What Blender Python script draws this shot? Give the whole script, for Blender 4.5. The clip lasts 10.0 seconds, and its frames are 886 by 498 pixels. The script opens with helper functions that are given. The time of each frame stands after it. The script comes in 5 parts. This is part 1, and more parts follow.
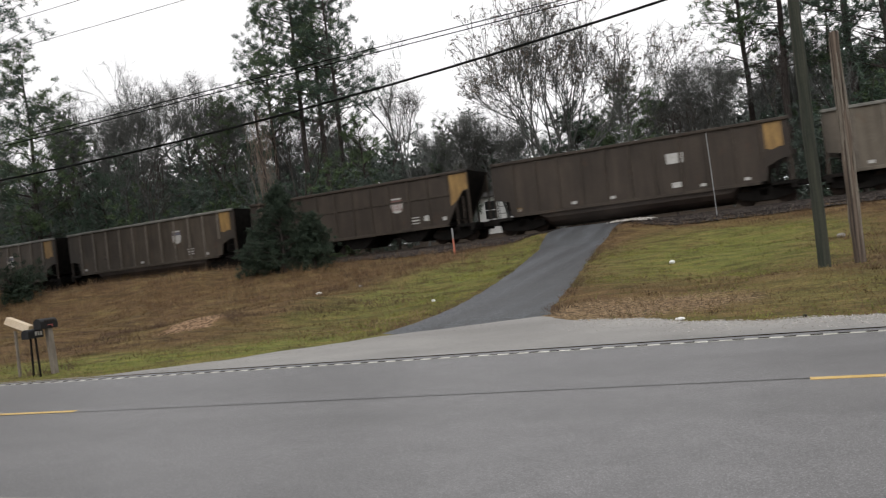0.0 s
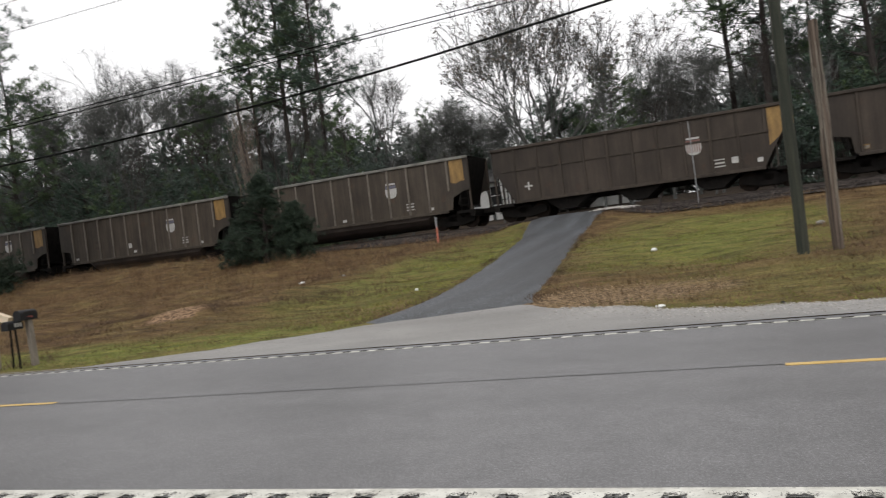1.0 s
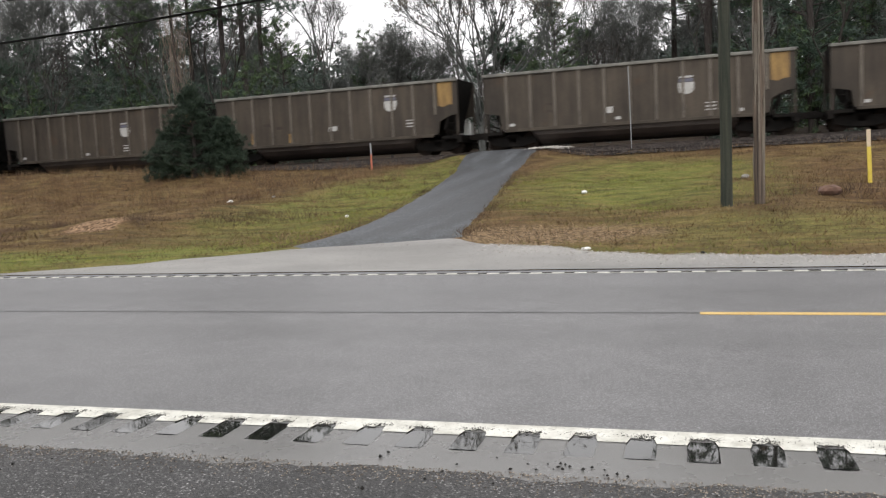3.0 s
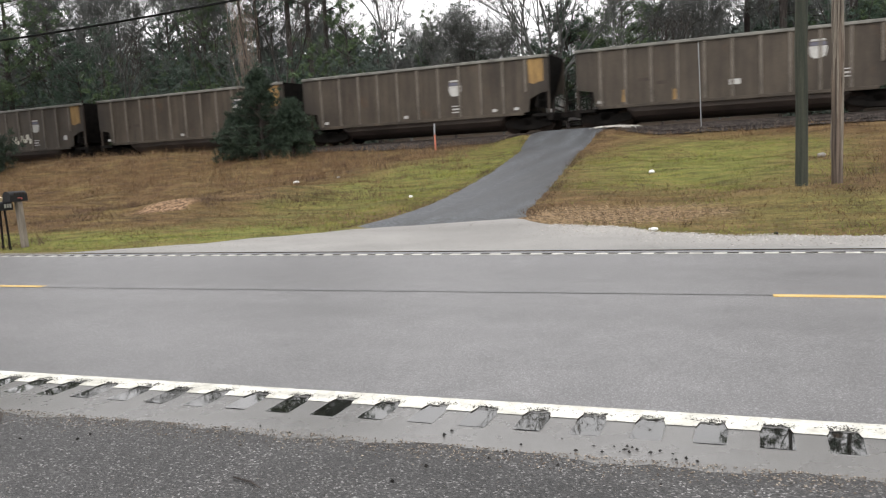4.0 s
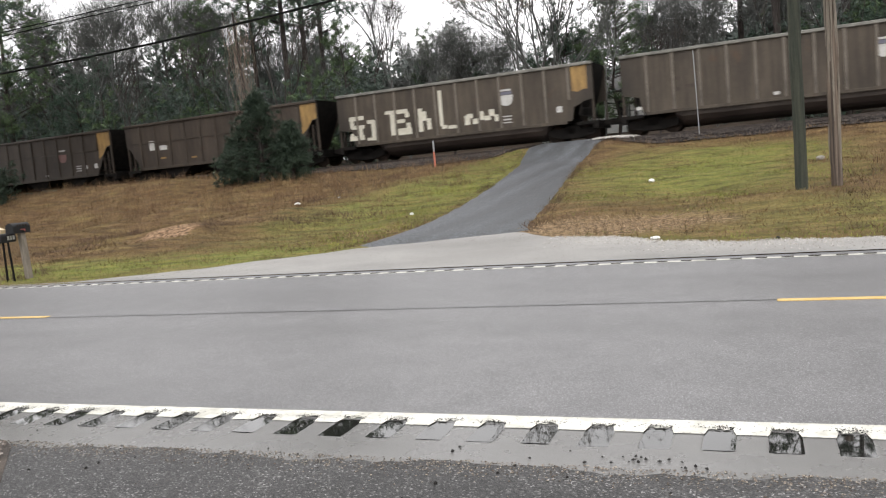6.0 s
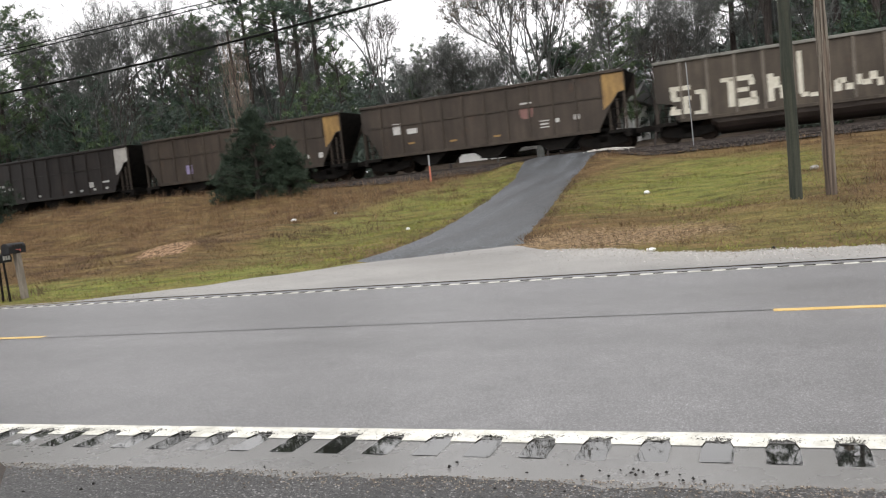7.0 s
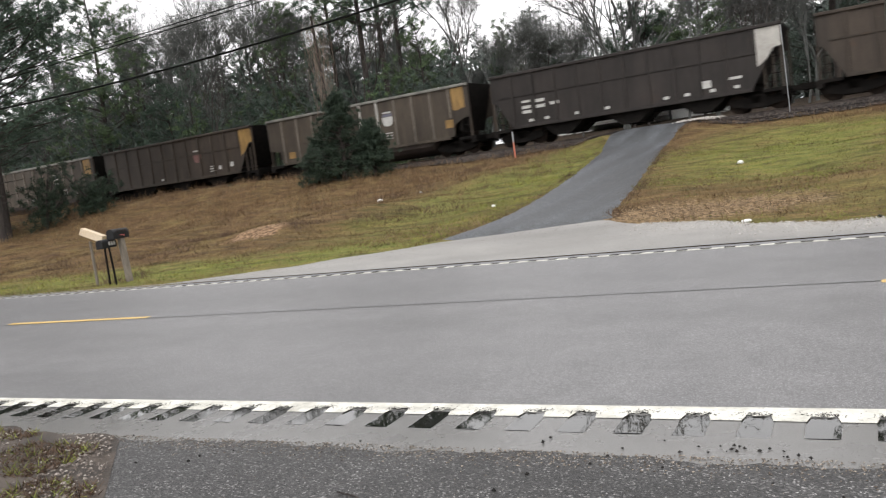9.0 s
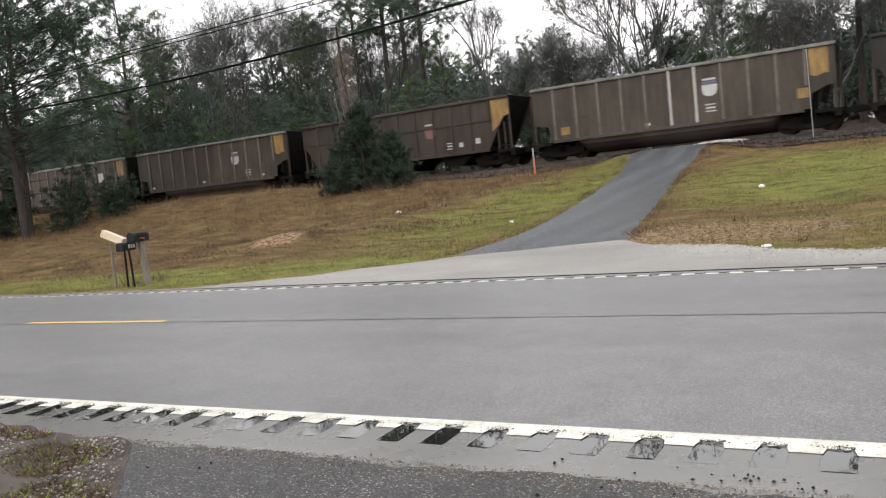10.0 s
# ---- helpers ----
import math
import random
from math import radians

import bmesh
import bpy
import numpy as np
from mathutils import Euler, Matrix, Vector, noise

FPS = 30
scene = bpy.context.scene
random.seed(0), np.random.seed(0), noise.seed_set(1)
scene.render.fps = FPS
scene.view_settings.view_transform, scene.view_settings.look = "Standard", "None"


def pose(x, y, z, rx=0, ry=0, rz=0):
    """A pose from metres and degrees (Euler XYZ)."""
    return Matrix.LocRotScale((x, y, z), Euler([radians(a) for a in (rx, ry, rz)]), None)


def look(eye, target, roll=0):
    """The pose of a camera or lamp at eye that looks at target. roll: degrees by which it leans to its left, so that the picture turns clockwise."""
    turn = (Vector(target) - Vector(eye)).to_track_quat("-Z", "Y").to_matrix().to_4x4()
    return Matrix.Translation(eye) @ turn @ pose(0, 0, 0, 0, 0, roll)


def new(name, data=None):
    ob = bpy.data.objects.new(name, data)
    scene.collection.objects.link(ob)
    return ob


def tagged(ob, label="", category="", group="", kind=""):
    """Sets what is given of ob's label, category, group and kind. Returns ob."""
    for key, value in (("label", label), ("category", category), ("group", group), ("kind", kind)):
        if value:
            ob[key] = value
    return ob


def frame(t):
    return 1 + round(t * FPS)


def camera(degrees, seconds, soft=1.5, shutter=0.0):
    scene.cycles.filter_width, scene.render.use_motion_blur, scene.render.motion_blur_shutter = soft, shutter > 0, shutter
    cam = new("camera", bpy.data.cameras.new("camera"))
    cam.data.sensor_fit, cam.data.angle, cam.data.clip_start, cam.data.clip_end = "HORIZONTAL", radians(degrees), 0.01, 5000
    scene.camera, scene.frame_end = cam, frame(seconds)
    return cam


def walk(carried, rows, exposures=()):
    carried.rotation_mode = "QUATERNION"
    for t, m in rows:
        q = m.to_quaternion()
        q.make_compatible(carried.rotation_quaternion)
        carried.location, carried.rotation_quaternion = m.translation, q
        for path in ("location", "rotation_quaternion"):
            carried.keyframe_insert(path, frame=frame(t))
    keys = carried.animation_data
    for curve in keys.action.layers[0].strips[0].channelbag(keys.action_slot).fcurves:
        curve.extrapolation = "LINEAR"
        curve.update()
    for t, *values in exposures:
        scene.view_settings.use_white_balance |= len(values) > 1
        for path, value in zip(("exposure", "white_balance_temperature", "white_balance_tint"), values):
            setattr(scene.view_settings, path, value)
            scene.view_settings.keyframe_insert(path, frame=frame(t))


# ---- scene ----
cam = camera(57.5, 10.0, 1.2, 0.25)
PATH = [
    (0, (-0.043, 0.164, 1.453), (-0.799, 2.015, 1.479), -6.6),
    (0.5, (-0.026, 0.218, 1.441), (-0.85, 2.04, 1.472), -7.0),
    (1, (0.009, 0.165, 1.451), (-0.715, 2.029, 1.445), -6.9),
    (1.5, (0.022, 0.262, 1.476), (-0.482, 2.197, 1.447), -4.7),
    (2, (0.002, 0.247, 1.482), (-0.49, 2.184, 1.405), -3.3),
    (3.5, (-0.005, 0.219, 1.465), (-0.651, 2.098, 1.238), -3.0),
    (4, (-0.021, 0.254, 1.458), (-0.745, 2.104, 1.225), -3.2),
    (4.5, (-0.026, 0.267, 1.456), (-0.781, 2.106, 1.228), -3.8),
    (5, (-0.02, 0.247, 1.461), (-0.768, 2.089, 1.238), -4.5),
    (5.5, (-0.016, 0.245, 1.457), (-0.754, 2.092, 1.244), -4.9),
    (7, (0.007, 0.251, 1.459), (-0.714, 2.11, 1.301), -6.0),
    (7.5, (-0.002, 0.264, 1.447), (-0.734, 2.118, 1.279), -6.5),
    (8, (-0.002, 0.227, 1.465), (-0.791, 2.057, 1.293), -6.8),
    (8.5, (0.0, 0.247, 1.456), (-0.833, 2.056, 1.28), -7.0),
    (9, (-0.019, 0.255, 1.447), (-0.936, 2.023, 1.26), -7.7),
    (9.5, (-0.016, 0.237, 1.462), (-0.992, 1.975, 1.294), -7.3),
    (10, (-0.021, 0.248, 1.467), (-0.972, 2.001, 1.317), -5.8),
]
EXPOSURES = [(0, 0.47), (1.0, 0.47), (2.0, 0.52), (3.3, 0.95), (4.0, 1.12), (4.5, 1.20), (5.5, 1.20), (7.0, 1.06), (10, 1.06)]
walk(cam, [(t, look(eye, target, roll)) for t, eye, target, roll in PATH], EXPOSURES)

# ---- world, sun, exposure ----
SUN_EL, SUN_ROT = radians(50), radians(200)
world = bpy.data.worlds.new("overcast_sky")
scene.world = world
world.use_nodes = True
wn, wl = world.node_tree.nodes, world.node_tree.links
wn.clear()
w_out = wn.new("ShaderNodeOutputWorld")
w_bg = wn.new("ShaderNodeBackground")
w_sky = wn.new("ShaderNodeTexSky")
w_sky.sky_type = "NISHITA"
w_sky.sun_disc = False
w_sky.sun_elevation, w_sky.sun_rotation = SUN_EL, SUN_ROT
w_sky.air_density, w_sky.dust_density = 1.0, 4.0
w_hsv = wn.new("ShaderNodeHueSaturation")
w_hsv.inputs["Saturation"].default_value = 0.25
w_hsv.inputs["Value"].default_value = 0.5
w_mix = wn.new("ShaderNodeMix")
w_mix.data_type = "RGBA"
w_mix.inputs[0].default_value = 0.85
w_mix.inputs[7].default_value = (9.2, 9.1, 9.2, 1)      # the cloud sheet
wl.new(w_sky.outputs[0], w_hsv.inputs["Color"])
wl.new(w_hsv.outputs[0], w_mix.inputs[6])
wl.new(w_mix.outputs[2], w_bg.inputs[0])
w_bg.inputs[1].default_value = 0.1
wl.new(w_bg.outputs[0], w_out.inputs[0])
sun = new("sun", bpy.data.lights.new("sun", "SUN"))
sun.data.energy, sun.data.angle, sun.data.color = 0.6, radians(25), (1.0, 0.97, 0.93)
sun.matrix_world = look((0, -30, 50), (-8, 10, 0))


# ---- materials ----
def nodes_of(name):
    m = bpy.data.materials.new(name)
    m.use_nodes = True
    nt = m.node_tree
    return m, nt, nt.nodes["Principled BSDF"]


def noise_node(nt, scale, detail=4.0, rough=0.55, coord="Object", stretch=None):
    tc = nt.nodes.new("ShaderNodeTexCoord")
    n = nt.nodes.new("ShaderNodeTexNoise")
    n.inputs["Scale"].default_value, n.inputs["Detail"].default_value, n.inputs["Roughness"].default_value = scale, detail, rough
    if stretch:
        mp = nt.nodes.new("ShaderNodeMapping")
        mp.inputs["Scale"].default_value = stretch
        nt.links.new(tc.outputs[coord], mp.inputs[0])
        nt.links.new(mp.outputs[0], n.inputs["Vector"])
    else:
        nt.links.new(tc.outputs[coord], n.inputs["Vector"])
    return n.outputs["Fac"]


def ramp(nt, fac, stops):
    r = nt.nodes.new("ShaderNodeValToRGB")
    el = r.color_ramp.elements
    while len(el) < len(stops):
        el.new(0.5)
    for e, (p, c) in zip(el, stops):
        e.position = p
        e.color = (*c, 1) if not isinstance(c, (int, float)) else (c, c, c, 1)
    nt.links.new(fac, r.inputs[0])
    return r.outputs[0]


def mixc(nt, fac, a, b, mode="MIX"):
    n = nt.nodes.new("ShaderNodeMix")
    n.data_type, n.blend_type = "RGBA", mode
    for sock, v in ((0, fac), (6, a), (7, b)):
        if isinstance(v, (int, float)):
            n.inputs[sock].default_value = v if sock == 0 else (v, v, v, 1)
        elif isinstance(v, tuple):
            n.inputs[sock].default_value = (*v, 1)
        else:
            nt.links.new(v, n.inputs[sock])
    return n.outputs[2]


def maths(nt, op, a, b=0.0, clamp=False):
    n = nt.nodes.new("ShaderNodeMath")
    n.operation, n.use_clamp = op, clamp
    for sock, v in ((0, a), (1, b)):
        if isinstance(v, (int, float)):
            n.inputs[sock].default_value = v
        else:
            nt.links.new(v, n.inputs[sock])
    return n.outputs[0]


def bumped(nt, bsdf, fac, strength, dist):
    b = nt.nodes.new("ShaderNodeBump")
    b.inputs["Strength"].default_value, b.inputs["Distance"].default_value = strength, dist
    nt.links.new(fac, b.inputs["Height"])
    nt.links.new(b.outputs[0], bsdf.inputs["Normal"])


def plain(name, c1, c2, scale=3.0, fine=40.0, rough=0.7, metal=0.0, bump=0.3, dist=0.005, stretch=None, spec=0.5, vary=0.0):
    """Two tones in patches, a fine grain on top."""
    m, nt, b = nodes_of(name)
    big = noise_node(nt, scale, 5, 0.6, stretch=stretch)
    small = noise_node(nt, fine, 3, 0.6)
    col = ramp(nt, big, [(0.32, c1), (0.68, c2)])
    grain = ramp(nt, small, [(0.3, 0.72), (0.7, 1.0)])
    col = mixc(nt, 1.0, col, grain, "MULTIPLY")
    if vary:
        oi = nt.nodes.new("ShaderNodeObjectInfo")
        tone = ramp(nt, oi.outputs["Random"], [(0.0, 1 - vary), (1.0, 1.0)])
        col = mixc(nt, 1.0, col, tone, "MULTIPLY")
    nt.links.new(col, b.inputs["Base Color"])
    b.inputs["Roughness"].default_value, b.inputs["Metallic"].default_value = rough, metal
    b.inputs["Specular IOR Level"].default_value = spec
    if bump:
        bumped(nt, b, small, bump, dist)
    return m


def asphalt(name, c1, c2, stone, rough_lo, rough_hi, speck=220.0, bump=0.35, streak=(0.04, 0.6, 1)):
    """Wet asphalt: patches along the lane, pale chippings, damp sheen."""
    m, nt, b = nodes_of(name)
    big = noise_node(nt, 1.0, 4, 0.55, stretch=streak)
    mid = noise_node(nt, 2.2, 5, 0.6)
    fine = noise_node(nt, speck, 2, 0.7)
    col = ramp(nt, big, [(0.35, c1), (0.65, c2)])
    col = mixc(nt, 1.0, col, ramp(nt, mid, [(0.3, 0.86), (0.7, 1.0)]), "MULTIPLY")
    chips = ramp(nt, fine, [(0.66, 0.0), (0.74, 1.0)])
    col = mixc(nt, chips, col, stone)
    dark = ramp(nt, noise_node(nt, speck * 0.6, 2, 0.6), [(0.28, 1.0), (0.4, 0.0)])
    col = mixc(nt, dark, col, tuple(0.45 * v for v in c1))
    nt.links.new(col, b.inputs["Base Color"])
    r = maths(nt, "MULTIPLY_ADD", mid, rough_hi - rough_lo)
    r.node.inputs[2].default_value = rough_lo
    nt.links.new(r, b.inputs["Roughness"])
    bumped(nt, b, fine, bump, 0.004)
    return m


def aggregate(name, tones, cell, patch_lo, streak, rough_lo, rough_hi, bump, tint=(1, 1, 1), gloss=0.5, soft_edge=0.16):
    """Asphalt with its stones: each cell a stone of its own tone, damp patches over them."""
    m, nt, b = nodes_of(name)
    tc = nt.nodes.new("ShaderNodeTexCoord")
    vor = nt.nodes.new("ShaderNodeTexVoronoi")
    vor.inputs["Scale"].default_value = cell
    nt.links.new(tc.outputs["Object"], vor.inputs["Vector"])
    sep = nt.nodes.new("ShaderNodeSeparateColor")
    nt.links.new(vor.outputs["Color"], sep.inputs[0])
    col = ramp(nt, sep.outputs[0], [(p, tuple(v * t for t in tint)) for p, v in tones])
    big = noise_node(nt, 1.0, 5, 0.6, stretch=streak)
    mid = noise_node(nt, 2.6, 5, 0.65)
    col = mixc(nt, 1.0, col, ramp(nt, big, [(0.5 - soft_edge, patch_lo), (0.5 + soft_edge, 1.0)]), "MULTIPLY")
    col = mixc(nt, 1.0, col, ramp(nt, mid, [(0.3, 0.74), (0.7, 1.06)]), "MULTIPLY")
    pits = ramp(nt, noise_node(nt, cell * 0.22, 4, 0.7), [(0.3, 0.5), (0.52, 1.0)])
    col = mixc(nt, 1.0, col, pits, "MULTIPLY")
    nt.links.new(col, b.inputs["Base Color"])
    r = maths(nt, "MULTIPLY_ADD", big, rough_hi - rough_lo)
    r.node.inputs[2].default_value = rough_lo
    nt.links.new(r, b.inputs["Roughness"])
    b.inputs["Specular IOR Level"].default_value = gloss
    bumped(nt, b, vor.outputs["Distance"], bump, 0.004)
    return m


M_ROAD = aggregate("road_asphalt", [(0.0, 0.075), (0.5, 0.125), (0.85, 0.175), (0.97, 0.38)], 190.0, 0.78, (0.04, 0.6, 1), 0.36, 0.55, 0.18, (1.0, 0.975, 0.995), 1.0)
M_APRON = aggregate("old_asphalt", [(0.0, 0.014), (0.45, 0.042), (0.8, 0.085), (0.93, 0.17), (0.985, 0.42)], 120.0, 0.45, (0.9, 1.3, 1), 0.40, 0.75, 0.9, (1.0, 0.97, 0.96))
M_WETSTRIP = asphalt("wet_shoulder", (0.115, 0.113, 0.110), (0.175, 0.170, 0.163), (0.26, 0.25, 0.235), 0.12, 0.45, 220.0, 0.15)
M_DRIVE = aggregate("driveway_asphalt", [(0.0, 0.025), (0.5, 0.06), (0.82, 0.105), (0.96, 0.22)], 45.0, 0.42, (1.5, 0.05, 1), 0.45, 0.75, 0.5, (0.90, 0.985, 1.10), 0.5, 0.09)
M_SHOULDER = asphalt("gritty_shoulder", (0.195, 0.188, 0.178), (0.28, 0.27, 0.255), (0.42, 0.40, 0.37), 0.6, 0.85, 60.0, 0.6, (0.3, 0.5, 1))
M_YELLOW = plain("road_paint_yellow", (0.55, 0.36, 0.10), (0.66, 0.46, 0.16), 4, 60, 0.55, bump=0.2)
def worn_paint(name, c1, c2, dirt):
    """Road paint worn through in flecks, with grey tyre dirt in patches."""
    m, nt, b = nodes_of(name)
    col = ramp(nt, noise_node(nt, 5.0, 5, 0.65), [(0.3, c1), (0.62, c2)])
    flecks = ramp(nt, noise_node(nt, 38.0, 5, 0.75), [(0.34, 1.0), (0.42, 0.0)])
    col = mixc(nt, flecks, col, dirt)
    nt.links.new(col, b.inputs["Base Color"])
    b.inputs["Roughness"].default_value = 0.5
    bumped(nt, b, flecks, 0.2, 0.002)
    return m


M_LINE = worn_paint("worn_line_paint", (0.36, 0.35, 0.30), (0.66, 0.65, 0.59), (0.10, 0.095, 0.085))
M_TAR = plain("tar_seam", (0.02, 0.02, 0.02), (0.05, 0.05, 0.05), 2, 40, 0.4)
M_WATER = plain("puddle_water", (0.012, 0.012, 0.011), (0.02, 0.02, 0.018), 2, 8, 0.02, bump=0, spec=1.0)
M_GROOVE = plain("wet_shaded_groove", (0.035, 0.034, 0.033), (0.075, 0.073, 0.07), 9, 120, 0.22)
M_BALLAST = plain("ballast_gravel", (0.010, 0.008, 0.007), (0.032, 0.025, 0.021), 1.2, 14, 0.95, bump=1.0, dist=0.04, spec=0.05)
M_STONE = plain("pale_stone", (0.30, 0.28, 0.25), (0.55, 0.53, 0.49), 6, 60, 0.85, vary=0.5)
M_PEBBLE = plain("dark_pebble", (0.008, 0.008, 0.007), (0.025, 0.022, 0.02), 9, 60, 0.7, spec=0.2)
M_WHITEROCK = plain("white_litter", (0.75, 0.75, 0.73), (0.85, 0.85, 0.84), 6, 60, 0.7)
M_RUST = plain("rusted_steel", (0.014, 0.010, 0.008), (0.032, 0.021, 0.015), 4, 60, 0.8, spec=0.2)
M_RAIL = plain("rail_steel", (0.05, 0.04, 0.035), (0.11, 0.09, 0.078), 4, 60, 0.55, 0.4)
M_TIE = plain("creosoted_wood", (0.035, 0.028, 0.022), (0.09, 0.07, 0.055), 4, 50, 0.9, stretch=(1, 6, 6))
# Soot plus the shade under and between cars, put into one near-black.
M_UNDER = plain("sooty_shaded_steel", (0.006, 0.0055, 0.005), (0.016, 0.0135, 0.012), 3, 40, 0.85, spec=0.12)
M_YEND = plain("grimy_yellow_paint", (0.15, 0.085, 0.03), (0.36, 0.22, 0.065), 1.6, 14, 0.6, stretch=(2, 2, 0.5))
M_WEND = plain("grimy_white_paint", (0.357, 0.340, 0.315), (0.527, 0.510, 0.476), 1.6, 14, 0.6)
M_MARK = plain("stencil_white", (0.400, 0.392, 0.368), (0.576, 0.568, 0.552), 5, 30, 0.6)
M_BLUE = plain("faded_blue", (0.09, 0.09, 0.13), (0.15, 0.15, 0.19), 5, 30, 0.6)
M_RED = plain("faded_red", (0.35, 0.08, 0.07), (0.48, 0.13, 0.11), 5, 30, 0.6)
M_FADED = plain("faded_maroon", (0.15, 0.07, 0.06), (0.23, 0.115, 0.10), 5, 30, 0.6)
M_PURPLE = plain("faded_purple", (0.20, 0.16, 0.30), (0.30, 0.26, 0.42), 5, 30, 0.6)
M_RIB = plain("worn_rib_paint", (0.085, 0.072, 0.057), (0.19, 0.162, 0.13), 1.5, 16, 0.6, stretch=(2, 2, 0.6))
# The pale highlight along the top edge is put into the chord colour.
M_CHORD = plain("chord_highlight_paint", (0.11, 0.107, 0.094), (0.22, 0.215, 0.19), 1.5, 16, 0.55)
M_COAL = plain("coal_dust", (0.012, 0.012, 0.012), (0.035, 0.034, 0.033), 2, 20, 0.9)
M_POLE_G = plain("mossy_pole_wood", (0.012, 0.018, 0.012), (0.050, 0.052, 0.036), 1.2, 30, 0.9, bump=0.6, stretch=(10, 10, 0.6))
M_POLE_B = plain("split_pole_wood", (0.022, 0.015, 0.012), (0.19, 0.145, 0.11), 1.0, 60, 0.85, bump=0.8, stretch=(16, 16, 0.3))
M_POSTWOOD = plain("weathered_post_wood", (0.13, 0.11, 0.09), (0.24, 0.21, 0.17), 5, 60, 0.9, stretch=(6, 6, 0.6))
M_BARK = plain("pine_bark", (0.024, 0.019, 0.017), (0.062, 0.051, 0.045), 3, 22, 0.95, bump=0.8, dist=0.02, stretch=(3, 3, 0.7))
M_TWIG = plain("bare_bark", (0.068, 0.071, 0.068), (0.135, 0.140, 0.132), 3, 22, 0.95, bump=0.3)
M_VINE = plain("dry_vine", (0.13, 0.095, 0.072), (0.24, 0.19, 0.15), 6, 30, 0.95)
M_METAL = plain("galvanised_steel", (0.25, 0.26, 0.27), (0.36, 0.37, 0.38), 4, 60, 0.45, 0.6)
M_WIRE = plain("black_cable", (0.006, 0.006, 0.006), (0.012, 0.012, 0.012), 4, 20, 0.8, spec=0.1)
M_ORANGE = plain("faded_orange_plastic", (0.46, 0.13, 0.08), (0.56, 0.19, 0.12), 4, 40, 0.6)
M_POSTYEL = plain("yellow_plastic", (0.66, 0.50, 0.05), (0.75, 0.58, 0.10), 4, 40, 0.5)
M_BOXBLACK = plain("black_enamel", (0.008, 0.008, 0.009), (0.018, 0.018, 0.019), 6, 60, 0.55, spec=0.2)
M_BOXTAN = plain("weathered_tan_wood", (0.62, 0.49, 0.34), (0.72, 0.6, 0.45), 5, 60, 0.7)


def grimy(name, c1, c2, rust, streak_dark=0.66):
    """Weathered car paint: patches, soot run down in streaks, rust blooms; no two sides alike."""
    m, nt, b = nodes_of(name)
    tc = nt.nodes.new("ShaderNodeTexCoord")
    oi = nt.nodes.new("ShaderNodeObjectInfo")
    shift = maths(nt, "MULTIPLY", oi.outputs["Random"], 40.0)

    def field(scale, stretch, detail=5):
        mp = nt.nodes.new("ShaderNodeMapping")
        mp.inputs["Scale"].default_value = stretch
        nt.links.new(tc.outputs["Object"], mp.inputs[0])
        n = nt.nodes.new("ShaderNodeTexNoise")
        n.noise_dimensions = "4D"
        n.inputs["Scale"].default_value, n.inputs["Detail"].default_value, n.inputs["Roughness"].default_value = scale, detail, 0.6
        nt.links.new(mp.outputs[0], n.inputs["Vector"])
        nt.links.new(shift, n.inputs["W"])
        return n.outputs["Fac"]
    col = ramp(nt, field(0.7, (1, 1, 0.6)), [(0.32, c1), (0.68, c2)])
    col = mixc(nt, 1.0, col, ramp(nt, field(1.6, (2.6, 1, 0.16)), [(0.34, streak_dark), (0.62, 1.05)]), "MULTIPLY")
    col = mixc(nt, maths(nt, "MULTIPLY", ramp(nt, field(1.3, (1, 1, 0.8)), [(0.60, 0.0), (0.72, 1.0)]), 0.6), col, rust)
    col = mixc(nt, 1.0, col, ramp(nt, field(14, (1, 1, 1), 3), [(0.3, 0.8), (0.7, 1.0)]), "MULTIPLY")
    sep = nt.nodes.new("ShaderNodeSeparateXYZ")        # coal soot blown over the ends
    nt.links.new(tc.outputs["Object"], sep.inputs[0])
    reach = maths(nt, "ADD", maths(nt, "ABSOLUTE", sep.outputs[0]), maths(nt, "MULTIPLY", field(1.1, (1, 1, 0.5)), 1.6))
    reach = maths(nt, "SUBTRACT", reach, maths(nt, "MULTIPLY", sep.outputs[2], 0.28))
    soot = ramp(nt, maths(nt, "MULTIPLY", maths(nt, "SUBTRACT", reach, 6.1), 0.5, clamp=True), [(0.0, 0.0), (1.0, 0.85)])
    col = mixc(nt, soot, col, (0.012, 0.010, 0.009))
    nt.links.new(col, b.inputs["Base Color"])
    b.inputs["Roughness"].default_value = 0.6
    b.inputs["Specular IOR Level"].default_value = 0.3
    return m


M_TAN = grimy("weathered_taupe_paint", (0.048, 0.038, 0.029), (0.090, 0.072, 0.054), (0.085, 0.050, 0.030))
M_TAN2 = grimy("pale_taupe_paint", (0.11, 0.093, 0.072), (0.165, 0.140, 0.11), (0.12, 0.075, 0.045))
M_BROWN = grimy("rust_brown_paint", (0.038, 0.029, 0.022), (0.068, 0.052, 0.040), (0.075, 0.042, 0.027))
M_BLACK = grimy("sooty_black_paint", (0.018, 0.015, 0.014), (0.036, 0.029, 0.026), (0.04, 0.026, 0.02))


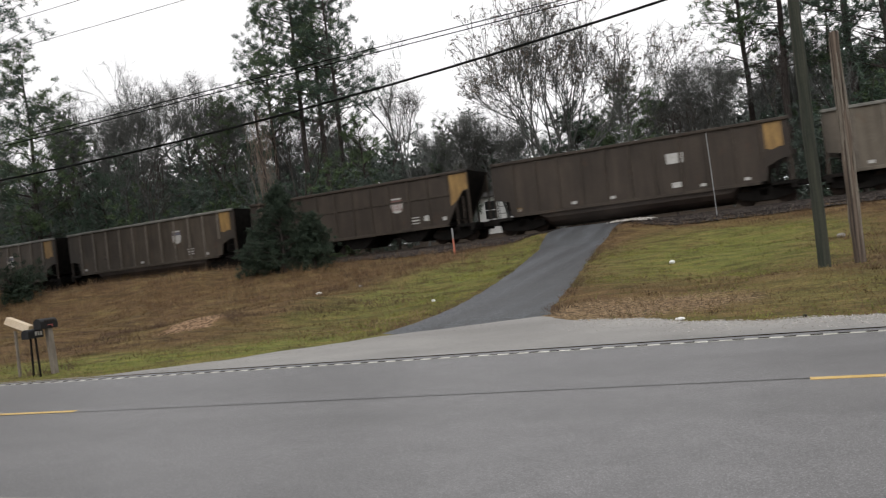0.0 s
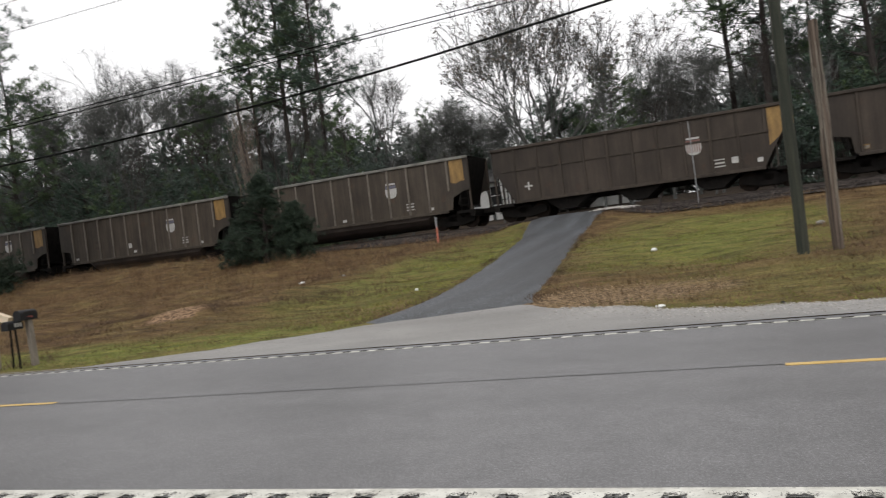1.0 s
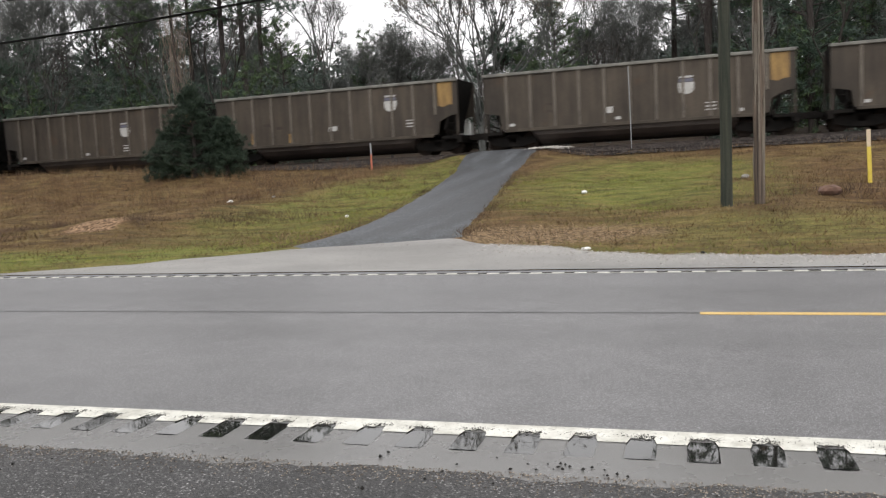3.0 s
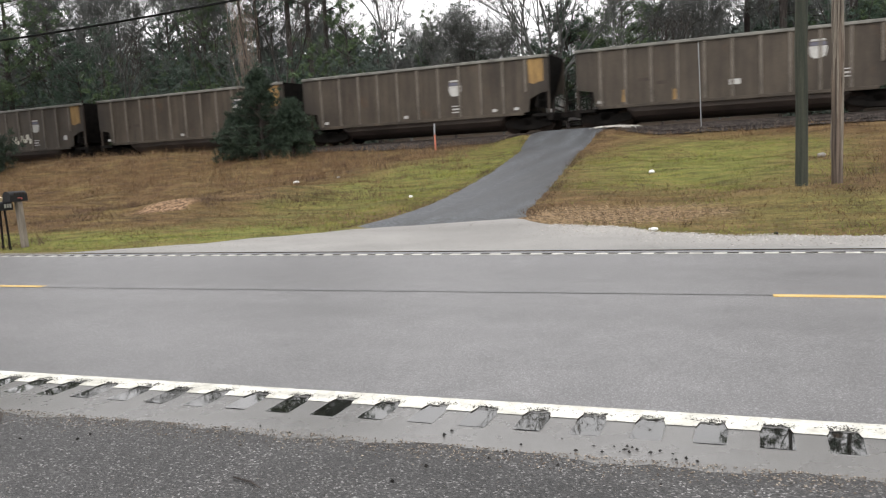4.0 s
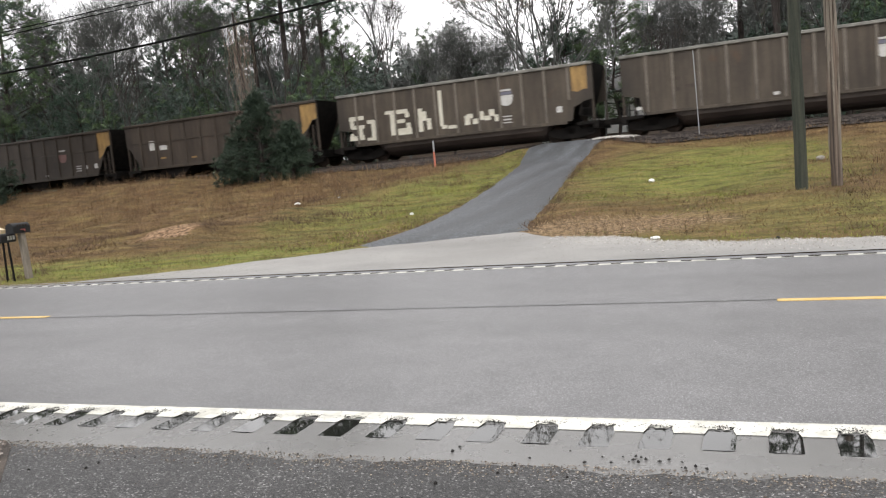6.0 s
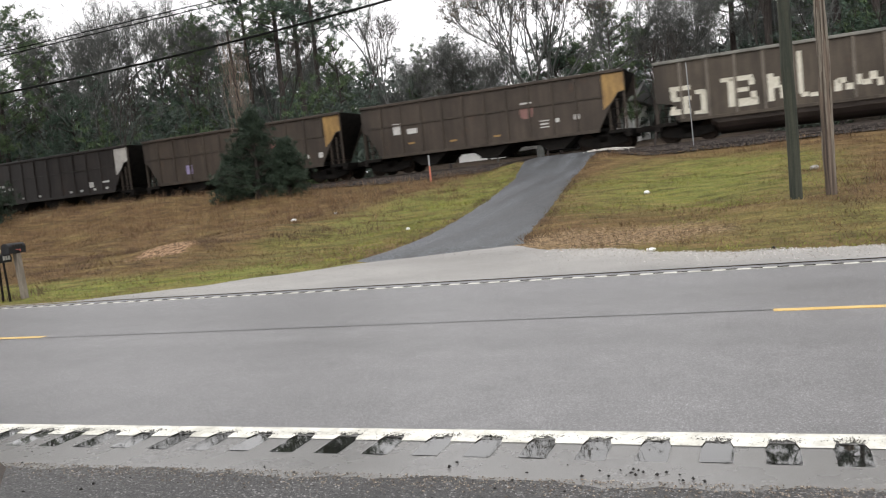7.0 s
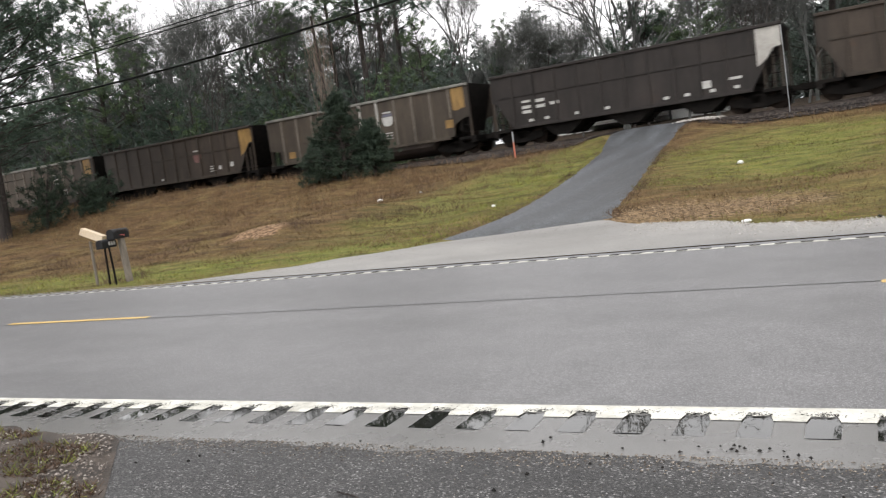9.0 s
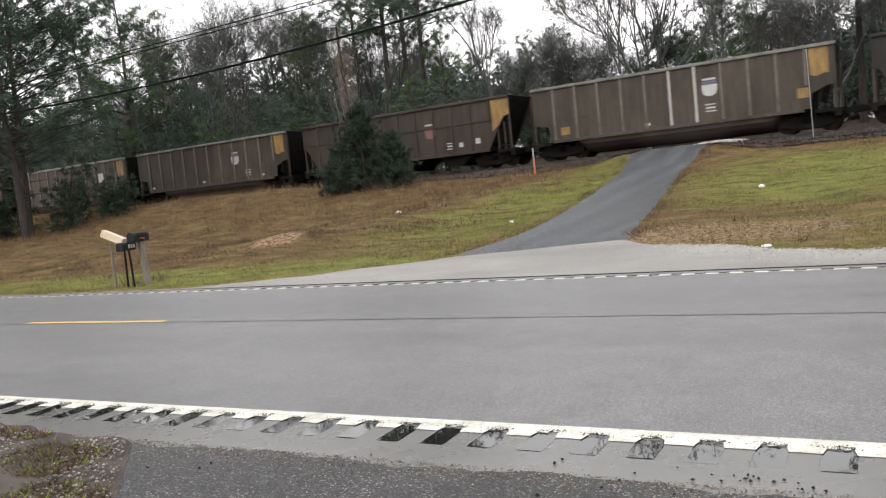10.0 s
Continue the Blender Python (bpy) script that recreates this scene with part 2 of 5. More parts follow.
def leaf_mat(name, c1, c2, c3=None, share=0.45, size=0.35):
    m, nt, b = nodes_of(name)
    g = nt.nodes.new("ShaderNodeNewGeometry")
    patch = noise_node(nt, size, 4, 0.6)
    if share > 0.5:
        patch = ramp(nt, patch, [(0.36, 0.0), (0.64, 1.0)])
    f = maths(nt, "MULTIPLY_ADD", g.outputs["Random Per Island"], 1 - share)
    f.node.inputs[2].default_value = 0.0
    f = maths(nt, "ADD", f, maths(nt, "MULTIPLY", patch, share))
    stops = [(0.25, c1), (0.75, c2)] if c3 is None else [(0.22, c1), (0.5, c2), (0.78, c3)]
    nt.links.new(ramp(nt, f, stops), b.inputs["Base Color"])
    b.inputs["Roughness"].default_value = 0.6
    b.inputs["Specular IOR Level"].default_value = 0.25
    return m


M_NEEDLE = leaf_mat("pine_needles", (0.027, 0.047, 0.035), (0.070, 0.108, 0.073))
M_NEEDLE2 = leaf_mat("young_pine_needles", (0.036, 0.062, 0.030), (0.092, 0.135, 0.058))
M_CEDAR = leaf_mat("cedar_sprays", (0.014, 0.026, 0.018), (0.042, 0.062, 0.038))
M_DRYLEAF = leaf_mat("dry_leaves", (0.075, 0.062, 0.050), (0.15, 0.125, 0.095))
# Haze over the woods is mixed into these two paler leaf colours.
M_HAZEDLEAF = leaf_mat("hazed_foliage", (0.046, 0.064, 0.053), (0.090, 0.118, 0.096))
M_HAZE = leaf_mat("hazed_wood_foliage", (0.06, 0.073, 0.067), (0.102, 0.117, 0.106))
M_BLADE = leaf_mat("winter_grass", (0.045, 0.028, 0.014), (0.13, 0.082, 0.037), (0.19, 0.145, 0.062), share=0.62, size=0.9)
M_STRAW = leaf_mat("tall_dry_grass", (0.085, 0.048, 0.027), (0.155, 0.095, 0.048), (0.24, 0.165, 0.085), share=0.6, size=0.7)
M_GREENB = leaf_mat("green_grass", (0.07, 0.085, 0.018), (0.155, 0.18, 0.034), (0.25, 0.26, 0.058), share=0.6, size=0.8)
M_SCRUB = leaf_mat("dead_scrub", (0.04, 0.026, 0.018), (0.115, 0.072, 0.046))


# ---- mesh helpers ----
def part(name, bm, material, parent=None, label="", smooth=False):
    me = bpy.data.meshes.new(name)
    bm.to_mesh(me)
    bm.free()
    return placed(name, me, material, parent, label, smooth)


def placed(name, me, material, parent=None, label="", smooth=False):
    if material and not me.materials:
        me.materials.append(material)
    if smooth:
        me.polygons.foreach_set("use_smooth", [True] * len(me.polygons))
    ob = new(name, me)
    if parent:
        ob.parent = parent
    return tagged(ob, label)


def empty(name, m, label, category, group="", kind=""):
    ob = new(name)
    ob.matrix_world = m
    return tagged(ob, label, category, group, kind)


def soup(name, verts, faces, material, parent=None, label="", smooth=False):
    me = bpy.data.meshes.new(name)
    me.from_pydata([tuple(v) for v in verts], [], faces)
    me.update()
    return placed(name, me, material, parent, label, smooth)


def box(bm, x0, y0, z0, x1, y1, z1):
    v = [bm.verts.new(p) for p in ((x0, y0, z0), (x1, y0, z0), (x1, y1, z0), (x0, y1, z0), (x0, y0, z1), (x1, y0, z1), (x1, y1, z1), (x0, y1, z1))]
    for f in ((0, 3, 2, 1), (4, 5, 6, 7), (0, 1, 5, 4), (1, 2, 6, 5), (2, 3, 7, 6), (3, 0, 4, 7)):
        bm.faces.new([v[i] for i in f])
    return v


def bevelled(bm, width=0.01, seg=1):
    bmesh.ops.bevel(bm, geom=bm.edges[:], offset=width, segments=seg, affect="EDGES", clamp_overlap=True)
    return bm


def tube(bm, pts, radii, n=8, cap=True):
    rings = []
    for i, p in enumerate(pts):
        p = Vector(p)
        a = Vector(pts[max(i - 1, 0)])
        b = Vector(pts[min(i + 1, len(pts) - 1)])
        d = (b - a).normalized()
        u = d.cross((0, 0, 1) if abs(d.z) < 0.95 else (1, 0, 0)).normalized()
        w = d.cross(u)
        rings.append([bm.verts.new(p + radii[i] * (math.cos(2 * math.pi * k / n) * u + math.sin(2 * math.pi * k / n) * w)) for k in range(n)])
    for r0, r1 in zip(rings, rings[1:]):
        for k in range(n):
            bm.faces.new((r0[k], r0[(k + 1) % n], r1[(k + 1) % n], r1[k]))
    if cap:
        bm.faces.new(rings[0])
        bm.faces.new(rings[-1][::-1])
    return bm


def prism(bm, outline, y0, y1):
    """An outline in x and z, extruded from y0 to y1."""
    a = [bm.verts.new((x, y0, z)) for x, z in outline]
    b = [bm.verts.new((x, y1, z)) for x, z in outline]
    n = len(outline)
    bm.faces.new(a)
    bm.faces.new(b[::-1])
    for i in range(n):
        bm.faces.new((a[i], b[i], b[(i + 1) % n], a[(i + 1) % n]))
    return bm


# ---- the lie of the land ----
RAIL_Z, TRACK_Y, TRACK_K = 2.3, 42.2, -0.052


def track_y(x):
    return TRACK_Y + TRACK_K * x


def smooth01(v):
    v = np.clip(v, 0, 1)
    return v * v * (3 - 2 * v)


def drive_left(y):
    return np.interp(y, [14.3, 16, 18, 20.4, 24.7, 31.3, 38.6, 41], [-7.8, -7.6, -7.5, -7.72, -8.25, -9.15, -10.05, -10.3])


def drive_right(y):
    return np.interp(y, [14.3, 15.7, 17.6, 20.5, 27, 33, 36.5, 41], [-4.25, -4.42, -4.7, -5.05, -5.95, -6.65, -6.6, -6.2])


def land(x, y):
    """Height of the ground without the track bed."""
    x, y = np.asarray(x, float), np.asarray(y, float)
    toe = track_y(x) - 3.6
    u = np.clip((y - 12.4) / (toe - 12.4), 0, 1)
    z = 1.92 * (0.33 * u + 0.67 * u * u)
    d = track_y(x) - y
    z = z + 0.75 * smooth01((-15 - x) / 20) * np.exp(-(((d - 7.0) / 3.6) ** 2))
    lumps = 0.14 * np.sin(0.55 * x + 0.4 * y) * np.sin(0.47 * y - 0.21 * x) + 0.05 * np.sin(1.7 * x + 1.1) * np.sin(1.45 * y)
    beside = np.maximum(np.maximum(drive_left(y) - x, x - drive_right(y)), 0)
    z = z + lumps * smooth01((y - 14) / 5) * smooth01((d - 4) / 3) * smooth01((beside - 0.4) / 2.5)
    dx, dy = x + 16.2, y - 19.4
    z = z + 0.28 * np.exp(-((dx / 3.2) ** 2)) * smooth01((dy + 0.2) / 0.9) * np.exp(-((np.maximum(dy, 0) / 4) ** 2))
    z = np.where(y < 12.4, -0.03, z - 0.03 * (1 - smooth01((y - 12.4) / 1.0)))
    z = np.where(-d > -3.9, np.interp(-d, [-3.9, -1.75, 1.75, 4.2, 12, 30, 60, 200], [1.92, 2.09, 2.09, 1.5, 2.5, 3.6, 4.2, 7.0]), z)
    aside = np.maximum(np.maximum(drive_left(y) - x, x - drive_right(y)), 0)
    ramp_up = smooth01((9.0 - d) / 6.0) * (1 - smooth01(aside / 2.6)) * (d > 0.9)
    z = z + np.maximum(2.25 - z, 0) * ramp_up
    return z


def drive_z(x, y):
    d = abs(float(track_y(x)) - y)
    g = float(land(x, y))
    return g + (2.27 - g) * float(smooth01((5.0 - d) / 3.6)) + 0.035


# ---- ground ----
def ground_material():
    m, nt, b = nodes_of("ground_turf")
    geo = nt.nodes.new("ShaderNodeNewGeometry")
    sep = nt.nodes.new("ShaderNodeSeparateXYZ")
    nt.links.new(geo.outputs["Position"], sep.inputs[0])
    X, Y = sep.outputs[0], sep.outputs[1]
    n1 = noise_node(nt, 0.35, 5, 0.65)
    n2 = noise_node(nt, 1.6, 5, 0.65, stretch=(0.6, 1.4, 1))
    n3 = noise_node(nt, 11.0, 4, 0.7)
    wob = maths(nt, "MULTIPLY", maths(nt, "SUBTRACT", n1, 0.5), 9.0)

    def blob(cx, cy, rx, ry, power=1.0):
        ax = maths(nt, "DIVIDE", maths(nt, "SUBTRACT", X, cx), rx)
        ay = maths(nt, "DIVIDE", maths(nt, "SUBTRACT", Y, cy), ry)
        r2 = maths(nt, "ADD", maths(nt, "MULTIPLY", ax, ax), maths(nt, "MULTIPLY", ay, ay))
        r2 = maths(nt, "ADD", r2, maths(nt, "MULTIPLY", maths(nt, "SUBTRACT", n2, 0.5), 2.2))
        return maths(nt, "SUBTRACT", 1.0, r2, clamp=True)

    brown = ramp(nt, n2, [(0.32, (0.050, 0.030, 0.016)), (0.5, (0.13, 0.078, 0.037)), (0.7, (0.21, 0.145, 0.066))])
    green = ramp(nt, n2, [(0.34, (0.08, 0.078, 0.022)), (0.5, (0.16, 0.175, 0.042)), (0.66, (0.235, 0.24, 0.06))])
    gmask = maths(nt, "ADD", blob(-10.5, 27, 4.2, 14), maths(nt, "ADD", blob(-1.5, 28, 5.5, 10), blob(-12, 13.8, 14, 2.2), clamp=True), clamp=True)
    gmask = maths(nt, "MAXIMUM", gmask, maths(nt, "MULTIPLY", blob(4, 16, 9, 3.5), 0.6))
    n4 = noise_node(nt, 0.9, 5, 0.7, stretch=(0.7, 1.3, 1))
    gmask = maths(nt, "MULTIPLY", gmask, ramp(nt, n4, [(0.32, 0.4), (0.52, 1.0)]))
    base = maths(nt, "MULTIPLY", ramp(nt, n1, [(0.45, 0.0), (0.7, 1.0)]), 0.22)
    col = mixc(nt, maths(nt, "MAXIMUM", gmask, base), brown, green)
    straw = ramp(nt, n3, [(0.38, (0.065, 0.042, 0.022)), (0.6, (0.29, 0.20, 0.115))])
    col = mixc(nt, maths(nt, "MULTIPLY", blob(-2.9, 16.1, 2.9, 2.0), 1.4, clamp=True), col, straw)
    dirt = ramp(nt, n3, [(0.38, (0.085, 0.05, 0.028)), (0.6, (0.33, 0.215, 0.13))])
    col = mixc(nt, maths(nt, "MULTIPLY", blob(-16.3, 19.4, 0.95, 1.2), 2.6, clamp=True), col, dirt)
    col = mixc(nt, 1.0, col, ramp(nt, n3, [(0.28, 0.45), (0.68, 1.15)]), "MULTIPLY")
    # Leaf litter beyond the track, its tones darkened for the shade of the woods.
    shaded_litter = ramp(nt, n2, [(0.35, (0.03, 0.022, 0.016)), (0.65, (0.065, 0.048, 0.034))])
    col = mixc(nt, maths(nt, "MULTIPLY", maths(nt, "SUBTRACT", Y, 45.5), 0.2, clamp=True), col, shaded_litter)
    nt.links.new(col, b.inputs["Base Color"])
    b.inputs["Roughness"].default_value = 0.95
    b.inputs["Specular IOR Level"].default_value = 0.15
    bumped(nt, b, n3, 0.9, 0.06)
    return m


M_GROUND = ground_material()


def sheet(name, xs, ys, zfun, material, label, kind="structure", parent=None, smooth=True):
    gx, gy = np.meshgrid(xs, ys)
    gz = zfun(gx, gy)
    n, k = len(xs), len(ys)
    verts = np.stack([gx.ravel(), gy.ravel(), gz.ravel()], 1)
    i = np.arange(n * k).reshape(k, n)
    faces = np.stack([i[:-1, :-1].ravel(), i[:-1, 1:].ravel(), i[1:, 1:].ravel(), i[1:, :-1].ravel()], 1)
    ob = soup(name, verts, faces.tolist(), material, parent, "", smooth)
    return tagged(ob, label, kind=kind)


gx = np.r_[-900, -500, -300, -180, -120, np.arange(-90, 24, 0.5), 30, 45, 70, 120, 200, 400, 900]
gy = np.r_[-600, -200, -60, -15, 2, 11.5, np.arange(12.2, 48, 0.4), 50, 54, 60, 70, 90, 130, 200, 350, 700, 1500]
sheet("ground", gx, gy, land, M_GROUND, "winter turf bank of brown and green grass")


def strip(name, xs, y_lo, y_hi, z, material, label, parent=None, rows=2):
    """A flat band over xs between two edges, each a number or a function of x."""
    lo = [y_lo(x) if callable(y_lo) else y_lo for x in xs]
    hi = [y_hi(x) if callable(y_hi) else y_hi for x in xs]
    verts, faces = [], []
    for j in range(rows):
        for x, a, b in zip(xs, lo, hi):
            y = a + (b - a) * j / (rows - 1)
            verts.append((x, y, z(x, y) if callable(z) else z))
    n = len(xs)
    for j in range(rows - 1):
        for i in range(n - 1):
            faces.append((j * n + i, j * n + i + 1, (j + 1) * n + i + 1, (j + 1) * n + i))
    ob = soup(name, verts, faces, material, parent)
    return tagged(ob, label, kind="structure") if label else ob


# ---- road ----
LINE_LO, LINE_HI, PITCH, X0 = 4.425, 4.635, 0.3048, -0.547
GROOVE_Y0, GROOVE_Y1 = 4.19, 4.505
long_xs = np.r_[-900, -300, -120, np.arange(-60, 31, 3.0), 120, 300, 900].tolist()


def far_y(x):
    """Near side of the far edge line."""
    return 11.025 - 0.0222 * min(max(x, -40), 25)


strip("road", long_xs, 4.62, lambda x: far_y(x) - 0.02, 0.0, M_ROAD, "damp grey two-lane asphalt road")
far_line = strip("edge_line", long_xs, far_y, lambda x: far_y(x) + 0.11, 0.004, M_LINE, "white far edge line, broken by grooves")
strip("road_margin", long_xs, lambda x: far_y(x) - 0.02, lambda x: far_y(x) + 0.38, 0.0, M_ROAD, "damp asphalt margin beyond the edge line")
strip("centre_seam", long_xs, lambda x: 8.15 - 0.002 * min(max(x, -40), 25), lambda x: 8.18 - 0.002 * min(max(x, -40), 25), 0.003, M_TAR, "dark seam along the middle of the road")
for k in range(-8, 5):
    bm = bmesh.new()
    v = box(bm, 0.118 + 12.07 * k, -0.055, 0.001, 0.118 + 12.07 * k + 3.05, 0.055, 0.0055)
    for q in v:
        q.co.y += 8.143 - 0.0115 * min(max(q.co.x, -40), 25)
    tagged(part("centre_dash", bm, M_YELLOW), "worn yellow centre line dash", kind="structure")


def grooves(n_lo, n_hi, x0, y0, y1, edge_lo, edge_hi, name, label, depth=0.013):
    """The margin that carries milled grooves: lands between them, sunk floors, sloping ends."""
    verts, faces = [], []

    def quad(a, b, c, d):
        i = len(verts)
        verts.extend((a, b, c, d))
        faces.append((i, i + 1, i + 2, i + 3))
    for k in range(n_lo, n_hi):
        a, b, c = x0 + k * PITCH - 0.085, x0 + k * PITCH + 0.085, x0 + (k + 1) * PITCH - 0.085
        quad((a, edge_lo, 0), (c, edge_lo, 0), (c, y0, 0), (a, y0, 0))
        quad((a, y1, 0), (c, y1, 0), (c, edge_hi, 0), (a, edge_hi, 0))
        quad((b, y0, 0), (c, y0, 0), (c, y1, 0), (b, y1, 0))
        m0, m1 = a + 0.05, b - 0.05
        quad((a, y0, 0), (m0, y0 + 0.02, -depth), (m0, y1 - 0.02, -depth), (a, y1, 0))
        quad((m0, y0 + 0.02, -depth), (m1, y0 + 0.02, -depth), (m1, y1 - 0.02, -depth), (m0, y1 - 0.02, -depth))
        quad((m1, y0 + 0.02, -depth), (b, y0, 0), (b, y1, 0), (m1, y1 - 0.02, -depth))
        quad((a, y0, 0), (b, y0, 0), (m1, y0 + 0.02, -depth), (m0, y0 + 0.02, -depth))
        quad((m0, y1 - 0.02, -depth), (m1, y1 - 0.02, -depth), (b, y1, 0), (a, y1, 0))
    return tagged(soup(name, verts, faces, M_WETSTRIP), label, kind="structure")


near_margin = grooves(-42, 12, X0, GROOVE_Y0, GROOVE_Y1, 3.62, 4.62, "rumble_margin", "wet asphalt margin with milled rumble grooves")
strip("margin_beyond", [-900, -200, -60, X0 - 42 * PITCH - 0.085], 3.62, 4.615, 0.0, M_WETSTRIP, "wet asphalt road margin")
strip("margin_beyond", [X0 + 12 * PITCH - 0.085, 60, 900], 3.62, 4.615, 0.0, M_WETSTRIP, "wet asphalt road margin")
rng = random.Random(5)
for k in range(-42, 12):
    xa = X0 + k * PITCH
    bm = bmesh.new()
    lo, hi = GROOVE_Y0 + 0.004 + rng.random() * 0.02, GROOVE_Y1 - 0.01
    pts = []
    for j in range(5):
        y = lo + (hi - lo) * j / 4
        pts.append((xa - 0.076 + rng.uniform(-0.012, 0.004), y))
    for j in range(5):
        y = hi - (hi - lo) * j / 4
        pts.append((xa + 0.076 + rng.uniform(-0.004, 0.012), y))
    bm.faces.new([bm.verts.new((x, y, -0.0016)) for x, y in pts])
    part("groove_puddle", bm, M_WATER, near_margin, "rain water standing in a groove")
verts, faces = [], []
near_line = new("edge_line_near")
tagged(near_line, "worn white edge line over rumble grooves", "road marking", kind="structure")
rng = random.Random(9)
for k in range(-60, 24):
    a, b, c = X0 + k * PITCH - 0.07, X0 + k * PITCH + 0.07, X0 + (k + 1) * PITCH - 0.07
    bm = bmesh.new()
    v = [bm.verts.new(p) for p in ((b + 0.006, LINE_LO, 0.004), (c - 0.006, LINE_LO, 0.004), (c + 0.01, GROOVE_Y1, 0.004), (c, LINE_HI, 0.004), (b, LINE_HI, 0.004), (b - 0.01, GROOVE_Y1, 0.004))]
    bm.faces.new(v)
    part("paint_patch", bm, M_LINE, near_line)
    bm = bmesh.new()
    n = 6
    top = [bm.verts.new((b + 0.001 + (a - b - 0.002) * i / n, LINE_HI - 0.001, 0.0045)) for i in range(n + 1)]
    low = [bm.verts.new((b - 0.009 + (a - b + 0.018) * i / n, GROOVE_Y1 + rng.uniform(-0.015, 0.035), 0.0045)) for i in range(n + 1)]
    for i in range(n):
        bm.faces.new((top[i], top[i + 1], low[i + 1], low[i]))
    part("paint_patch", bm, M_LINE, near_line, "worn paint above a groove")
# Far grooves are flat patches; their shading is put into the dark wet colour.
for k in range(-130, 40):
    bm = bmesh.new()
    xa = -0.3 + k * PITCH
    fy = far_y(xa)
    v = [bm.verts.new(p) for p in ((xa - 0.065, fy + 0.03, 0.0065), (xa + 0.065, fy + 0.025, 0.0065), (xa + 0.075, fy + 0.135, 0.0065), (xa - 0.075, fy + 0.135, 0.0065))]
    bm.faces.new(v)
    part("far_groove", bm, M_GROOVE, far_line)


def far_edge(x):
    return float(np.interp(x, [-60, -16, -14.2, -11.65, -10.8, -9.4, -7.9, -7.6, -4.4, -3.5, -2.4, -1.4, 0.27, 1.4, 30], [11.5, 11.5, 11.6, 11.96, 12.5, 13.4, 14.06, 14.6, 15.7, 14.7, 14.2, 13.4, 12.86, 12.65, 12.5])) + 0.08 * math.sin(2.1 * x) + 0.05 * math.sin(5.3 * x)


strip("shoulder", np.arange(-60, 31, 0.25).tolist(), lambda x: far_y(x) + 0.38, lambda x: max(far_edge(x), far_y(x) + 0.45), lambda x, y: max(float(land(x, y)), 0) + 0.012, M_SHOULDER, "pale gritty asphalt shoulder at the driveway mouth", rows=9)
strip("forecourt", np.r_[-900, -60, np.arange(-14, 6, 0.08), 10, 60, 900].tolist(), -12, lambda x: 3.88 + 0.01 * x + 0.03 * math.sin(3.3 * x) + 0.02 * math.sin(11 * x) + 0.012 * math.sin(37 * x) if -14 < x < 6 else 3.75, 0.003, M_APRON, "coarse damp old asphalt forecourt")

# driveway, up to the crossing
ys = np.r_[np.arange(14.4, 41, 0.4), 41.2]
verts, faces = [], []
for y in ys:
    for j in range(9):
        u = j / 8
        x = float(drive_left(y) + (drive_right(y) - drive_left(y)) * u)
        wob = 0.07 * noise.noise((1.3 * y, 9 * u, 0)) + 0.07 * noise.noise((4.7 * y, 9 * u, 3)) if j in (0, 8) else 0
        yy = y + (1.1 * u - 0.1) * (1 - float(smooth01((y - 14.4) / 3)))
        verts.append((x + wob, yy, drive_z(x, yy) + 0.03 * (1 - (2 * u - 1) ** 2) - (0.03 if j in (0, 8) else 0) - 0.075 * (1 - float(smooth01((y - 14.4) / 0.9)))))
for i in range(len(ys) - 1):
    for j in range(8):
        a = i * 9 + j
        faces.append((a, a + 1, a + 10, a + 9))
tagged(soup("driveway", verts, faces, M_DRIVE, smooth=True), "blue-grey asphalt driveway climbing to a rail crossing", kind="structure")
strip("far_driveway", np.arange(-8.0, -5.6, 0.4).tolist(), 43.6, 50.0, lambda x, y: float(np.interp(y, [43.6, 48, 54, 60], [2.18, 2.2, 2.54, 2.92])), M_SHOULDER, "pale gravel lane beyond the rails", rows=8)

# ---- track ----
TRACK_TURN = math.degrees(math.atan(TRACK_K))


def on_track(s, z=RAIL_Z):
    return pose(s, track_y(s), z, 0, 0, TRACK_TURN)


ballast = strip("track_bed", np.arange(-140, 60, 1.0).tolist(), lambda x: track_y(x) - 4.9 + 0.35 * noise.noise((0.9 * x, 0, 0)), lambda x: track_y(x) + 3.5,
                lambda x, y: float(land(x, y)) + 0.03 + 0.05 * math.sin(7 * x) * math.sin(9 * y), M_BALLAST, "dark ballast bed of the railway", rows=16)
for side in (-0.755, 0.755):
    bm = bmesh.new()
    prism(bm, [(-0.07, -0.17), (0.07, -0.17), (0.07, -0.155), (0.012, -0.14), (0.012, -0.04), (0.036, -0.03), (0.036, 0.0), (-0.036, 0.0), (-0.036, -0.03), (-0.012, -0.04), (-0.012, -0.14), (-0.07, -0.155)], -150, 60)
    rail = part("rail", bm, M_RAIL)
    rail.matrix_world = on_track(0) @ pose(0, side, 0, 0, 0, -90)
    tagged(rail, "worn steel rail on wooden ties", "rail", "rails", "structure")
bm = bmesh.new()
bevelled(box(bm, -0.115, -1.3, -0.36, 0.115, 1.3, -0.165) and bm, 0.012)
tie_me = bpy.data.meshes.new("tie")
bm.to_mesh(tie_me)
bm.free()
tie_me.materials.append(M_TIE)
for k in range(130):
    s = -66 + k * 0.58
    if -11.2 < s < -6.2:
        continue
    tie = new("tie", tie_me)
    tie.parent = ballast
    tie.matrix_world = on_track(s + 0.03 * math.sin(9.7 * k))
